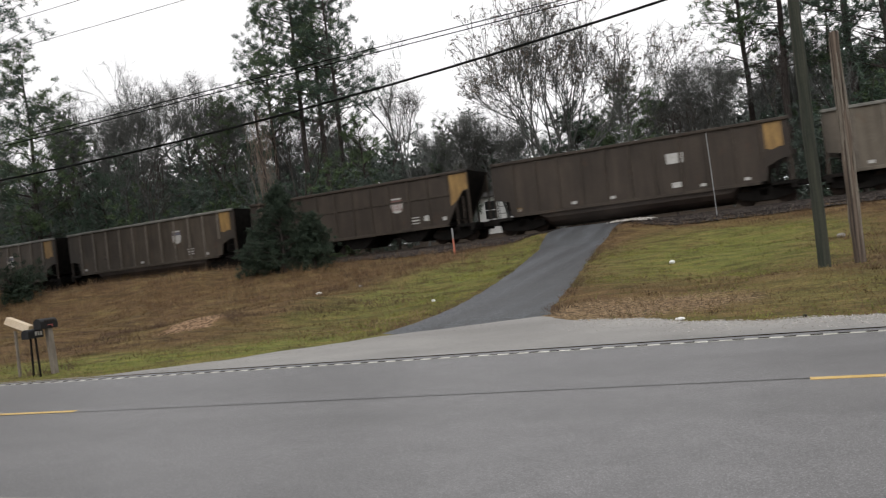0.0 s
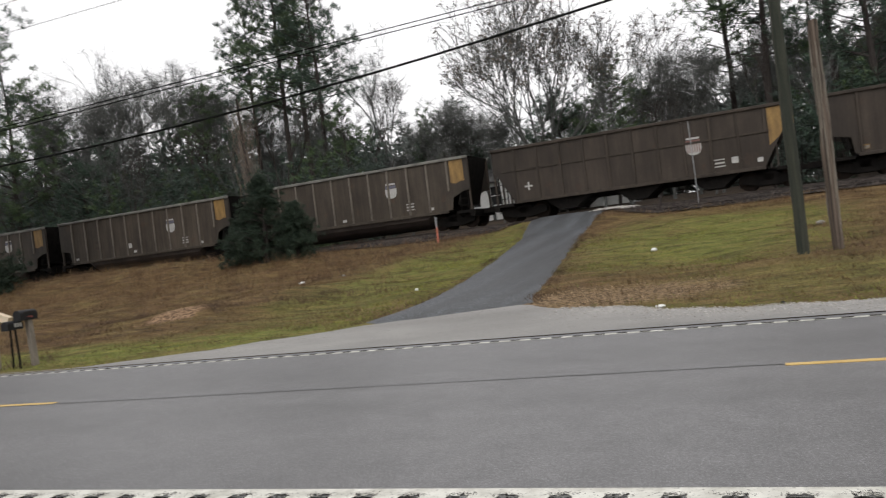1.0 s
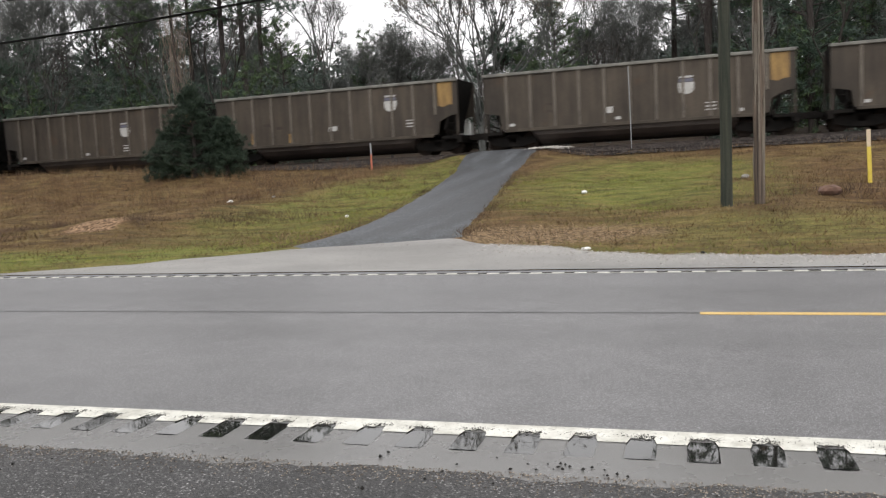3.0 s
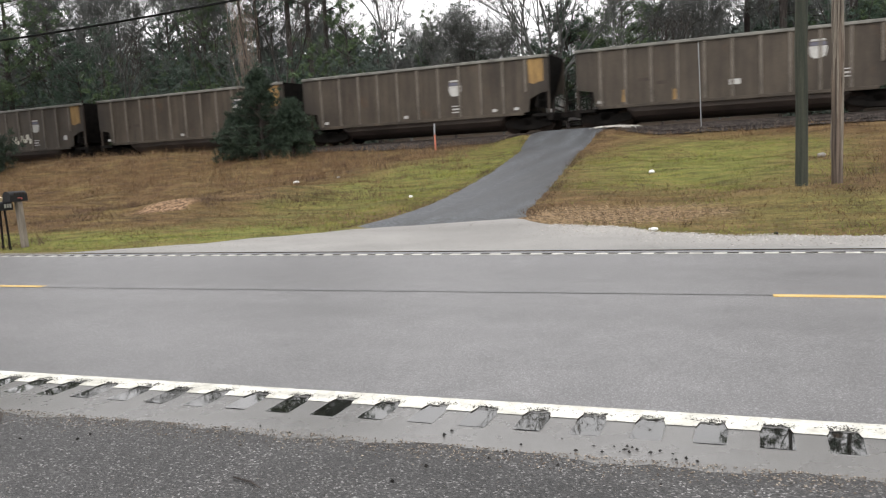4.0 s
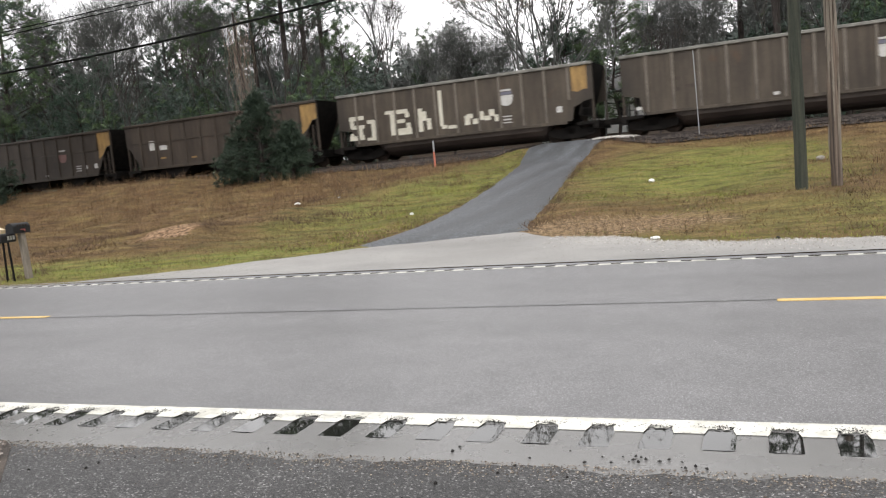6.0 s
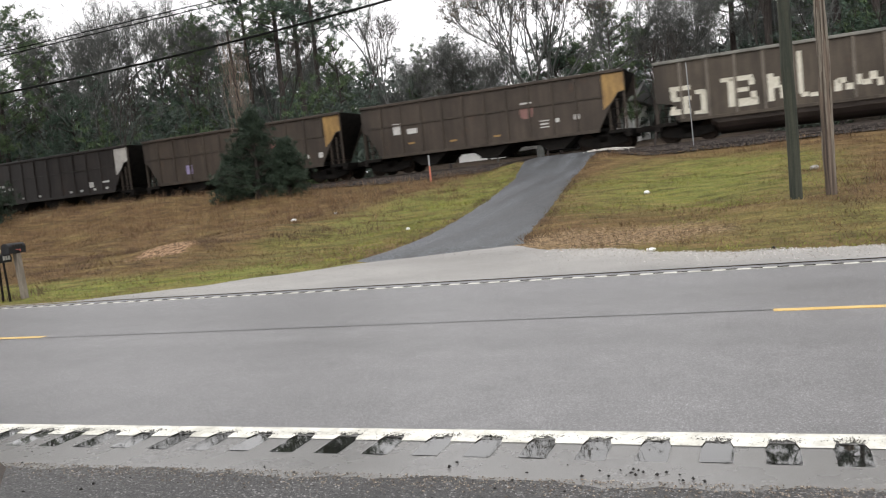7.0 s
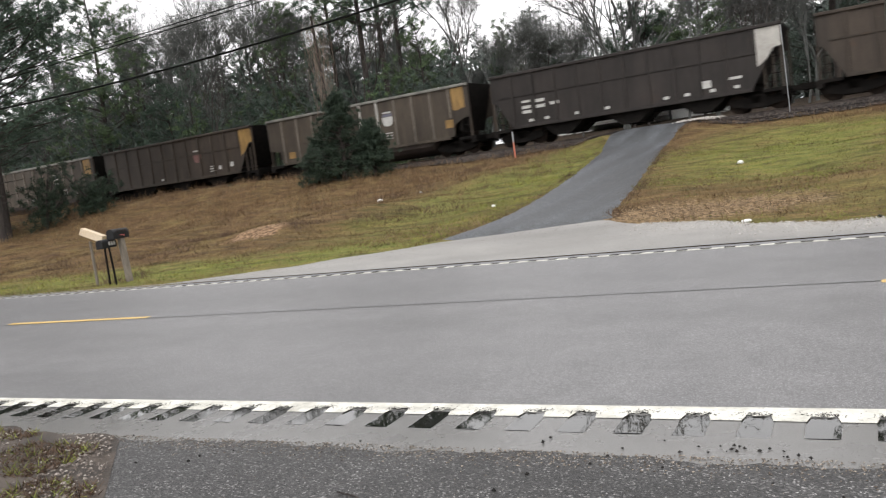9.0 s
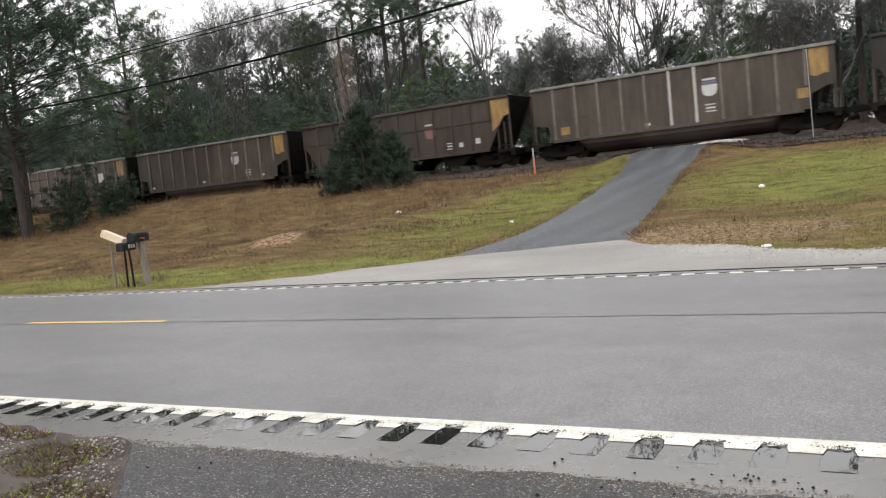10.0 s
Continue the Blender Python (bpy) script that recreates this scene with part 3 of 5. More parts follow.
for a, b in ((-1.45, -0.83), (-0.66, 0.66), (0.83, 1.45)):
    bm = bmesh.new()
    bevelled(box(bm, -2.1, a, -0.16, 2.1, b, -0.01) and bm, 0.02)
    panel = part("crossing_panel", bm, M_SHOULDER)
    panel.matrix_world = on_track(-8.4)
    tagged(panel, "pale concrete crossing panel between the rails", "crossing panel", "crossing panels", "structure")

# ---- the train ----
HALF, SIDE_Y, TOP_Z, SILL_Z = 7.38, 1.55, 3.87, 1.06
MESHES = {}


def shared(key, build, material):
    """One mesh for alike pieces of the cars, per material."""
    key = (key, material.name)
    if key not in MESHES:
        bm = bmesh.new()
        build(bm)
        bmesh.ops.recalc_face_normals(bm, faces=bm.faces[:])
        me = bpy.data.meshes.new(key[0])
        bm.to_mesh(me)
        bm.free()
        me.materials.append(material)
        MESHES[key] = me
    return MESHES[key]


def piece(name, key, build, material, parent, at=(0, 0, 0), turn=0.0, label=""):
    ob = new(name, shared(key, build, material))
    ob.parent = parent
    ob.matrix_basis = pose(*at, 0, 0, turn)
    return tagged(ob, label)


GON_SIDE = [(-HALF, TOP_Z), (-HALF, 1.95), (-6.55, 1.80), (-6.45, SILL_Z), (6.25, SILL_Z), (6.35, 1.72), (7.0, 2.02), (HALF, 2.05), (HALF, TOP_Z)]
HOP_SIDE = [(-HALF, TOP_Z), (-HALF, 2.5), (-7.1, 2.35), (-6.35, SILL_Z), (6.0, SILL_Z), (6.75, 2.35), (7.05, 2.75), (HALF, 2.8), (HALF, TOP_Z)]


def side_wall(outline):
    def build(bm):
        prism(bm, outline, -SIDE_Y, -SIDE_Y + 0.06)
    return build


def rib_shape(z0):
    def build(bm):
        box(bm, -0.06, -0.07, z0, 0.06, 0.0, TOP_Z - 0.1)
        bevelled(bm, 0.015)
    return build


def chord(bm):
    box(bm, -HALF - 0.02, -0.10, TOP_Z - 0.12, HALF + 0.02, 0.08, TOP_Z + 0.03)
    bevelled(bm, 0.02)


def sill(z):
    def build(bm):
        box(bm, -6.3, -0.05, z - 0.14, 6.0, 0.06, z + 0.02)
        bevelled(bm, 0.015)
    return build


def end_wall(sx, slope):
    def build(bm):
        x0, x1 = sx * (HALF - 0.06), sx * HALF
        v = [(x1, TOP_Z), (x0, TOP_Z), (x0 - sx * slope, 1.35), (x1 - sx * slope, 1.30)]
        prism(bm, v, -SIDE_Y + 0.065, SIDE_Y - 0.065)
    return build


def end_post(bm):
    box(bm, -0.05, -0.05, 0.95, 0.05, 0.05, TOP_Z - 0.14)


def platform(bm):
    box(bm, -0.55, -1.5, 0.82, 0.55, 1.5, 0.97)
    box(bm, 0.25, -1.5, 0.6, 0.5, 1.5, 0.83)


def ladder(bm):
    for x in (-0.22, 0.22):
        box(bm, x - 0.02, -0.02, 0.75, x + 0.02, 0.02, 3.0)
    for k in range(6):
        box(bm, -0.22, -0.015, 0.85 + 0.38 * k, 0.22, 0.015, 0.88 + 0.38 * k)


def tub(bm):
    n, rows = 10, [(-4.9, 0.55), (-4.6, 1.0), (4.6, 1.0), (4.9, 0.55)]
    rings = []
    for x, s in rows:
        ring = [bm.verts.new((x, 1.5 * math.cos(math.pi * k / n), 1.05 - s * 0.86 * math.sin(math.pi * k / n) ** 0.8)) for k in range(n + 1)]
        rings.append(ring)
    for a, b in zip(rings, rings[1:]):
        for k in range(n):
            bm.faces.new((a[k], a[k + 1], b[k + 1], b[k]))
    bm.faces.new(rings[0])
    bm.faces.new(rings[-1][::-1])


def bay(bm):
    for y in (-1.3, 0.1):
        v = [(-1.35, 1.05), (1.35, 1.05), (0.45, 0.36), (-0.45, 0.36)]
        prism(bm, v, y, y + 1.2)
    box(bm, -0.5, -1.38, 0.34, 0.5, 1.38, 0.42)


def floor_plate(bm):
    box(bm, -6.4, -SIDE_Y + 0.065, 0.98, 6.0, SIDE_Y - 0.065, 1.2)
    box(bm, -7.9, -0.25, 0.72, 7.9, 0.25, 0.975)


def coupler(bm):
    box(bm, -0.55, -0.12, 0.74, 0.3, 0.12, 0.98)
    box(bm, 0.2, -0.2, 0.70, 0.46, 0.2, 1.02)
    bevelled(bm, 0.02)


def truck_frame(bm):
    for y in (-1.03, 1.03):
        v = [(-1.28, 0.62), (-1.15, 0.72), (-0.5, 0.66), (-0.3, 0.80), (0.3, 0.80), (0.5, 0.66), (1.15, 0.72), (1.28, 0.62), (1.22, 0.36), (0.98, 0.32), (0.45, 0.20), (-0.45, 0.20), (-0.98, 0.32), (-1.22, 0.36)]
        prism(bm, v, y - 0.07, y + 0.07)
    box(bm, -0.22, -1.1, 0.42, 0.22, 1.1, 0.72)


def wheelset(bm):
    for y in (-0.80, 0.66):
        prism(bm, [(0.457 * math.cos(2 * math.pi * k / 20), 0.457 * math.sin(2 * math.pi * k / 20)) for k in range(20)], y, y + 0.14)
        s = 1 if y > 0 else -1
        prism(bm, [(0.12 * math.cos(2 * math.pi * k / 8), 0.12 * math.sin(2 * math.pi * k / 8)) for k in range(8)], y + 0.07 + s * 0.06, y + 0.07 + s * 0.24)
    prism(bm, [(0.085 * math.cos(2 * math.pi * k / 8), 0.085 * math.sin(2 * math.pi * k / 8)) for k in range(8)], -0.66, 0.66)


def bar(car, x, z, w, h, material, name="stencil_mark", label=""):
    """A flat painted mark on the near side."""
    key = "mark_%.2f_%.2f" % (w, h)

    def build(bm):
        box(bm, -w / 2, -0.004, -h / 2, w / 2, 0.0, h / 2)
    return piece(name, key, build, material, car, (x, -SIDE_Y - 0.003, z), 0, label)


def shield(bm):
    o = [(-0.36, 0.1), (-0.36, -0.14), (-0.30, -0.34), (-0.12, -0.44), (0.12, -0.44), (0.30, -0.34), (0.36, -0.14), (0.36, 0.1)]
    prism(bm, o, -0.004, 0.0)


def stripes(bm):
    for k in range(6):
        box(bm, -0.30 + k * 0.11, -0.008, -0.32, -0.25 + k * 0.11, -0.005, 0.1)


def emblem(car, x, z, low=M_MARK, band=M_BLUE):
    piece("emblem", "shield", shield, low, car, (x, -SIDE_Y - 0.003, z), 0, "faded shield emblem")
    bar(car, x, z + 0.2, 0.66, 0.16, band, "emblem_band")
    bar(car, x, z + 0.36, 0.60, 0.09, M_MARK, "emblem_band")


M_TUB = plain("sooty_tub_paint", (0.036, 0.027, 0.023), (0.072, 0.055, 0.046), 1.2, 14, 0.5)
M_SPRAY = plain("pale_spray_paint", (0.50, 0.47, 0.38), (0.66, 0.63, 0.54), 2, 14, 0.6)
WHEELSETS = []


def railcar(hopper, paint, end_paint, label, marks, white_ribs=(), small_end=False):
    kind = "hopper" if hopper else "gondola"
    car = new("coal_" + kind)
    tagged(car, label, "railcar", "coal train cars")
    outline = HOP_SIDE if hopper else GON_SIDE
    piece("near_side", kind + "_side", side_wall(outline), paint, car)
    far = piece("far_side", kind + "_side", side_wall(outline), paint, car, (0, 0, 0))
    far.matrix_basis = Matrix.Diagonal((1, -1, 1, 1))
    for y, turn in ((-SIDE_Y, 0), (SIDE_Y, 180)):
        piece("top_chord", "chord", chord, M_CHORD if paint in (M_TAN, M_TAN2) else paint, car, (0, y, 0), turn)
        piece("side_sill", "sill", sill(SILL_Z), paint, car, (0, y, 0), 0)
    n = 12
    for k in range(1, n):
        x = -HALF + 2 * HALF * k / n
        z0 = SILL_Z + 0.02 if -6.2 < x < 5.9 else 2.1 if not hopper else 2.6
        piece("rib", "rib_%.2f" % z0, rib_shape(z0), M_WEND if k in white_ribs else M_RIB if paint in (M_TAN, M_TAN2) else paint, car, (x, -SIDE_Y, 0))
        piece("rib", "rib_%.2f" % z0, rib_shape(z0), paint, car, (x, SIDE_Y, 0), 180)
    for sx in (-1, 1):
        # End walls: shade in the gap between cars comes from the near-black colour.
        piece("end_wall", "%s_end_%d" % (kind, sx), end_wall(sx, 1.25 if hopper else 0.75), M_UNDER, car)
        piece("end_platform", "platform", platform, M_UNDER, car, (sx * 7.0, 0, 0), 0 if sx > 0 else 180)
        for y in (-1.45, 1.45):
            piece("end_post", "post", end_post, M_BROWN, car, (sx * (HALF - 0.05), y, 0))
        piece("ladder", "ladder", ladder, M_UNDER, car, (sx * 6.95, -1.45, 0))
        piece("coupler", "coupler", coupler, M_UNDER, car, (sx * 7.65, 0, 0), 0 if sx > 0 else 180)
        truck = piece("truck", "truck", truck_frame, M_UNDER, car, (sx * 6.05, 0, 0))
        for a in (-0.89, 0.89):
            ws = piece("wheelset", "wheelset", wheelset, M_RUST, truck, (a, 0, 0.457))
            WHEELSETS.append((ws, a))
    if hopper:
        piece("mid_rail", "midrail", lambda bm: box(bm, -6.9, -0.05, 2.62, 6.3, 0.0, 2.70), paint, car, (0, -SIDE_Y, 0))
        for sx in (-1, 1):
            for x in (6.55, 6.95):
                piece("stanchion", "stanchion", lambda bm: box(bm, -0.04, -0.04, 0.95, 0.04, 0.04, 2.5), M_BROWN, car, (sx * x, -1.4, 0))
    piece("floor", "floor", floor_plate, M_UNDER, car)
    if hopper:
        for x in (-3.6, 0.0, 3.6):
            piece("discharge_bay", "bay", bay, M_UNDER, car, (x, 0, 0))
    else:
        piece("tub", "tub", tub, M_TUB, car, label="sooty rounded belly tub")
    piece("coal_load", "load", lambda bm: box(bm, -6.7, -SIDE_Y + 0.07, 3.2, 6.7, SIDE_Y - 0.07, 3.45), M_COAL, car)
    if end_paint:
        def end_panel(bm):
            hi = TOP_Z - 0.14
            o = [(6.3, hi), (6.3, 2.55), (6.6, 2.46), (6.9, 2.58), (7.1, 2.56), (7.1, hi)] if not hopper else [(6.28, hi), (6.28, 2.0), (6.72, 2.35), (7.02, 2.78), (HALF - 0.01, 2.84), (HALF - 0.01, hi)]
            if small_end:
                o = [(6.5, hi), (6.5, 2.7), (HALF - 0.01, 2.7), (HALF - 0.01, hi)]
            prism(bm, o, -0.006, 0.0)
        piece("end_panel", "%s_endpanel_%d" % (kind, small_end), end_panel, end_paint, car, (0, -SIDE_Y - 0.002, 0), 0, "painted rotary end panel")
        if end_paint is M_YEND and not hopper:
            for k in range(3):
                bar(car, 6.88, 2.78 + 0.32 * k, 0.38, 0.06, M_BLACK, "panel_slot")
            bar(car, 6.68, 3.08, 0.05, 0.95, M_BLACK, "panel_slot")
            bar(car, 7.07, 3.08, 0.05, 0.95, M_BLACK, "panel_slot")
    for m in marks:
        m(car)
    return car


def mk(x, z, w, h, material=M_MARK):
    return lambda car: bar(car, x, z, w, h, material)


def em(x, z, low=M_MARK, band=M_BLUE):
    return lambda car: emblem(car, x, z, low, band)


def plate(x, z):
    """An outlined data box."""
    return lambda car: [bar(car, x, z + 0.16, 0.5, 0.05, M_MARK), bar(car, x, z - 0.16, 0.5, 0.05, M_MARK), bar(car, x, z, 0.44, 0.08, M_MARK)]


def low_marks(*xs):
    return [mk(x, SILL_Z + 0.22, 0.26, 0.14) for x in xs]


def graffiti(car):
    """Large pale hand-sprayed strokes: an S, an I, an E, an N and smaller shapes beyond."""
    strokes = [(-6.15, 2.52, 0.95, 0.22), (-6.45, 2.25, 0.26, 0.5), (-6.1, 2.02, 0.85, 0.2), (-5.95, 1.70, 0.3, 0.5), (-6.2, 1.42, 0.95, 0.26), (-6.5, 1.6, 0.2, 0.2),
               (-5.25, 2.25, 0.45, 0.2), (-5.1, 1.75, 0.26, 1.1), (-5.3, 1.3, 0.5, 0.16),
               (-4.0, 2.62, 0.6, 0.18), (-3.85, 2.0, 0.3, 1.3), (-3.3, 2.6, 0.8, 0.22), (-3.35, 2.08, 0.5, 0.2), (-3.2, 1.5, 0.95, 0.36), (-2.95, 2.4, 0.25, 0.3), (-2.9, 1.75, 0.25, 0.4),
               (-2.15, 2.0, 0.26, 1.25), (-1.9, 2.2, 0.24, 0.5), (-1.65, 1.75, 0.24, 0.6), (-0.9, 2.5, 0.2, 1.9), (-0.75, 1.5, 0.3, 0.2), (-0.3, 1.45, 0.5, 0.18),
               (0.75, 1.9, 0.35, 0.24), (0.6, 1.7, 0.3, 0.5), (1.05, 1.6, 0.3, 0.28), (1.4, 1.85, 0.3, 0.45), (1.75, 1.7, 0.35, 0.24), (2.0, 1.95, 0.3, 0.35), (2.25, 1.65, 0.22, 0.35)]
    for x, z, w, h in strokes:
        bar(car, x - 0.05, z, w, h, M_SPRAY, "spray_stroke", "pale graffiti stroke")


G_LABEL = "grimy taupe coal gondola with vertical ribs"
STD = [em(2.6, 2.62), plate(3.7, 1.55), *low_marks(-5.9, -0.6, 5.0), mk(-3.9, 2.2, 0.5, 0.12, M_BROWN), mk(-3.9, 1.85, 0.4, 0.12, M_BROWN)]
CARS = {
    1: (False, M_TAN2, None, "pale grey-taupe coal gondola on the rails", low_marks(-5.6, 0.8)),
    0: (False, M_BROWN, M_YEND, "dark brown coal gondola with a yellow end panel", [mk(2.2, 2.75, 0.8, 0.5), mk(2.2, 1.45, 0.5, 0.25), *low_marks(-6.0, -3.0, -1.0, 3.4, 5.4), mk(-6.0, 1.3, 0.3, 0.2, M_YEND)]),
    -1: (True, M_BROWN, M_YEND, "dusty brown coal hopper with a yellow end", [em(2.9, 2.5, M_MARK, M_FADED), lambda c: piece("emblem_stripes", "stripes", stripes, M_FADED, c, (2.9, -SIDE_Y - 0.003, 2.5)), plate(4.0, 1.5), mk(4.7, 1.55, 0.3, 0.3), mk(5.8, 1.4, 0.25, 0.2), mk(-5.5, 1.75, 0.42, 0.09), mk(-5.5, 1.75, 0.09, 0.42)]),
    -2: (False, M_TAN, M_YEND, G_LABEL + " and a yellow end panel", STD),
    -3: (False, M_TAN, M_YEND, G_LABEL + " and a yellow end panel", STD + [mk(-1.0, 1.7, 0.3, 0.3)]),
    -4: (False, M_TAN, M_YEND, G_LABEL + " and yellow end panel", [em(3.6, 2.9), plate(4.7, 1.75), mk(0.1, 1.75, 0.5, 0.25), *low_marks(-6.2), mk(-5.0, 1.5, 0.2, 0.6, M_YEND), mk(-2.6, 1.4, 0.18, 0.5, M_YEND), mk(-4.0, 2.2, 0.6, 0.16, M_BROWN), mk(-3.2, 2.0, 0.5, 0.16, M_BROWN)]),
    -5: (False, M_TAN, M_YEND, G_LABEL + " and worn yellow end panel", [em(2.2, 2.62), plate(2.2, 1.5), *low_marks(-5.9, -0.8, 4.4, 5.6), mk(-4.2, 2.6, 0.3, 0.5, M_BROWN)]),
    -6: (False, M_TAN, M_YEND, G_LABEL + " and a rusty yellow end", [em(4.0, 2.75), plate(5.1, 1.65), *low_marks(-6.6, -0.4), mk(-4.8, 2.5, 0.5, 0.16, M_BROWN), mk(-4.1, 2.1, 0.6, 0.16, M_BROWN), mk(-4.8, 2.0, 0.3, 0.16, M_BROWN)]),
    -7: (False, M_TAN, M_YEND, "taupe coal gondola sprayed with large pale graffiti", [graffiti, em(2.8, 2.65), plate(2.8, 1.5), mk(5.6, 1.7, 0.3, 0.3)]),
    -8: (True, M_BROWN, M_YEND, "rust-brown coal hopper with white data placards", [mk(-5.2, 2.45, 0.5, 0.6), mk(-4.3, 2.25, 0.6, 0.28), em(2.3, 2.5, M_FADED, M_BROWN), mk(-4.4, 1.6, 0.4, 0.1, M_YEND), mk(-1.9, 1.45, 0.4, 0.1, M_YEND), mk(0.6, 1.4, 0.4, 0.1, M_YEND), plate(3.2, 1.7), mk(3.9, 1.8, 0.2, 0.2), mk(4.9, 1.85, 0.3, 0.25)]),
    -9: (True, M_BROWN, M_YEND, "dusty brown coal hopper with a faded red emblem", [em(2.9, 2.5, M_FADED, M_BROWN), mk(-3.8, 1.75, 0.5, 0.55, M_PURPLE), plate(4.3, 1.55), mk(5.0, 1.6, 0.22, 0.22), mk(5.9, 1.6, 0.3, 0.3), *low_marks(1.2)]),
    -10: (True, M_BLACK, M_WEND, "sooty black coal hopper with a white end", [mk(-5.4, 2.0, 0.5, 0.16), mk(-5.4, 1.75, 0.5, 0.16), mk(-5.4, 2.3, 0.5, 0.12), mk(-4.6, 1.95, 0.5, 0.16), mk(-4.6, 2.25, 0.5, 0.16), mk(-3.8, 2.0, 0.5, 0.16), *low_marks(-5.2, -4.3, -2.6, -1.0, 2.0, 3.0, 4.2, 5.3), mk(3.9, 1.6, 0.5, 0.35), mk(5.2, 1.7, 0.7, 0.12)]),
    -11: (False, M_TAN, M_YEND, "taupe coal gondola with two repainted white ribs", [em(1.9, 2.7), plate(1.9, 1.7), *low_marks(-1.2), mk(-5.4, 2.4, 0.5, 0.12, M_BROWN), mk(-4.6, 2.1, 0.5, 0.12, M_BROWN), mk(-5.6, 1.5, 0.5, 0.4, M_YEND), mk(6.0, 1.8, 0.5, 0.45, M_YEND)], (6, 7)),
    -12: (True, M_BROWN, M_YEND, "rust-brown coal hopper with a rusty yellow end", [em(2.2, 2.5, M_FADED, M_BROWN), plate(3.5, 1.5), mk(4.2, 1.5, 0.25, 0.25), mk(5.3, 1.6, 0.3, 0.3), *low_marks(-1.5)]),
    -13: (False, M_TAN, M_YEND, G_LABEL + " and a yellow end panel", STD),
    -14: (False, M_TAN, M_YEND, G_LABEL + " and a yellow end panel", [mk(4.3, 2.6, 0.6, 0.7), *STD[1:]]),
    -15: (False, M_TAN, M_YEND, G_LABEL + " and a yellow end panel", STD),
    -16: (False, M_TAN, M_YEND, G_LABEL + " and a yellow end panel", STD),
}
TRAIN = {j: railcar(*spec) for j, spec in CARS.items()}
CAR_PITCH = 16.15
# where the left end of car 0 is along the track, by seconds
TRAVEL = [(0, -13.55), (0.5, -5.15), (1, 3.6), (2, 21.25), (3.5, 47.5), (4.5, 65.05), (5.5, 82.2), (7, 109.1), (8, 126.8), (8.5, 135.6), (9.5, 153.0), (10, 161.65)]


# ---- trees ----
def blades(rng, centers, dirs, lengths, widths):
    """Slender leaf triangles from many centres, as arrays of corners."""
    n = len(centers)
    side = np.cross(dirs, rng.normal(size=(n, 3)))
    side /= np.linalg.norm(side, axis=1, keepdims=True) + 1e-9
    side *= widths[:, None] / 2
    tip = centers + dirs * lengths[:, None]
    return np.stack([centers - side, centers + side, tip], 1).reshape(-1, 3)


def tri_mesh(name, corners, material, parent, label=""):
    me = bpy.data.meshes.new(name)
    n = len(corners)
    me.vertices.add(n)
    me.vertices.foreach_set("co", corners.astype(np.float32).ravel())
    me.loops.add(n)
    me.loops.foreach_set("vertex_index", np.arange(n, dtype=np.int32))
    me.polygons.add(n // 3)
    me.polygons.foreach_set("loop_start", np.arange(0, n, 3, dtype=np.int32))
    me.update()
    return tagged(placed(name, me, material, parent, label), kind="stuff")


def unit(v):
    return v / (np.linalg.norm(v, axis=-1, keepdims=True) + 1e-9)


def tufts(rng, spots, n, length, width, up=0.35):
    c = np.repeat(spots, n, 0) + rng.normal(0, length * 0.22, (len(spots) * n, 3))
    d = rng.normal(size=(len(c), 3))
    d[:, 2] = d[:, 2] * 0.8 + up
    d = unit(d)
    return blades(rng, c, d, length * rng.uniform(0.6, 1.3, len(c)), width * rng.uniform(0.7, 1.4, len(c)))


def limb_mesh(name, limbs, material, parent, sides=5, label=""):
    """Limbs: lists of points with radii, as tapered tubes in one mesh."""
    verts, faces = [], []
    ang = 2 * np.pi * np.arange(sides) / sides
    ca, sa = np.cos(ang), np.sin(ang)
    for pts, rad in limbs:
        pts, rad = np.asarray(pts, float), np.asarray(rad, float)
        d = unit(np.gradient(pts, axis=0))
        ref = np.where(np.abs(d[:, 2:3]) < 0.9, [[0, 0, 1.0]], [[1.0, 0, 0]])
        u = unit(np.cross(d, ref))
        w = np.cross(d, u)
        base = len(verts)
        ring = pts[:, None] + rad[:, None, None] * (ca[None, :, None] * u[:, None] + sa[None, :, None] * w[:, None])
        verts.extend(ring.reshape(-1, 3).tolist())
        for i in range(len(pts) - 1):
            for k in range(sides):
                a, b = base + i * sides + k, base + i * sides + (k + 1) % sides
                faces.append((a, b, b + sides, a + sides))
    ob = soup(name, verts, faces, material, parent, label)
    return tagged(ob, kind="stuff") if len(limbs) > 1 else ob


def tree_root(name, x, y, label, category, group=""):
    return empty(name, pose(x, y, float(land(x, y)) - 0.1), label, category, group)


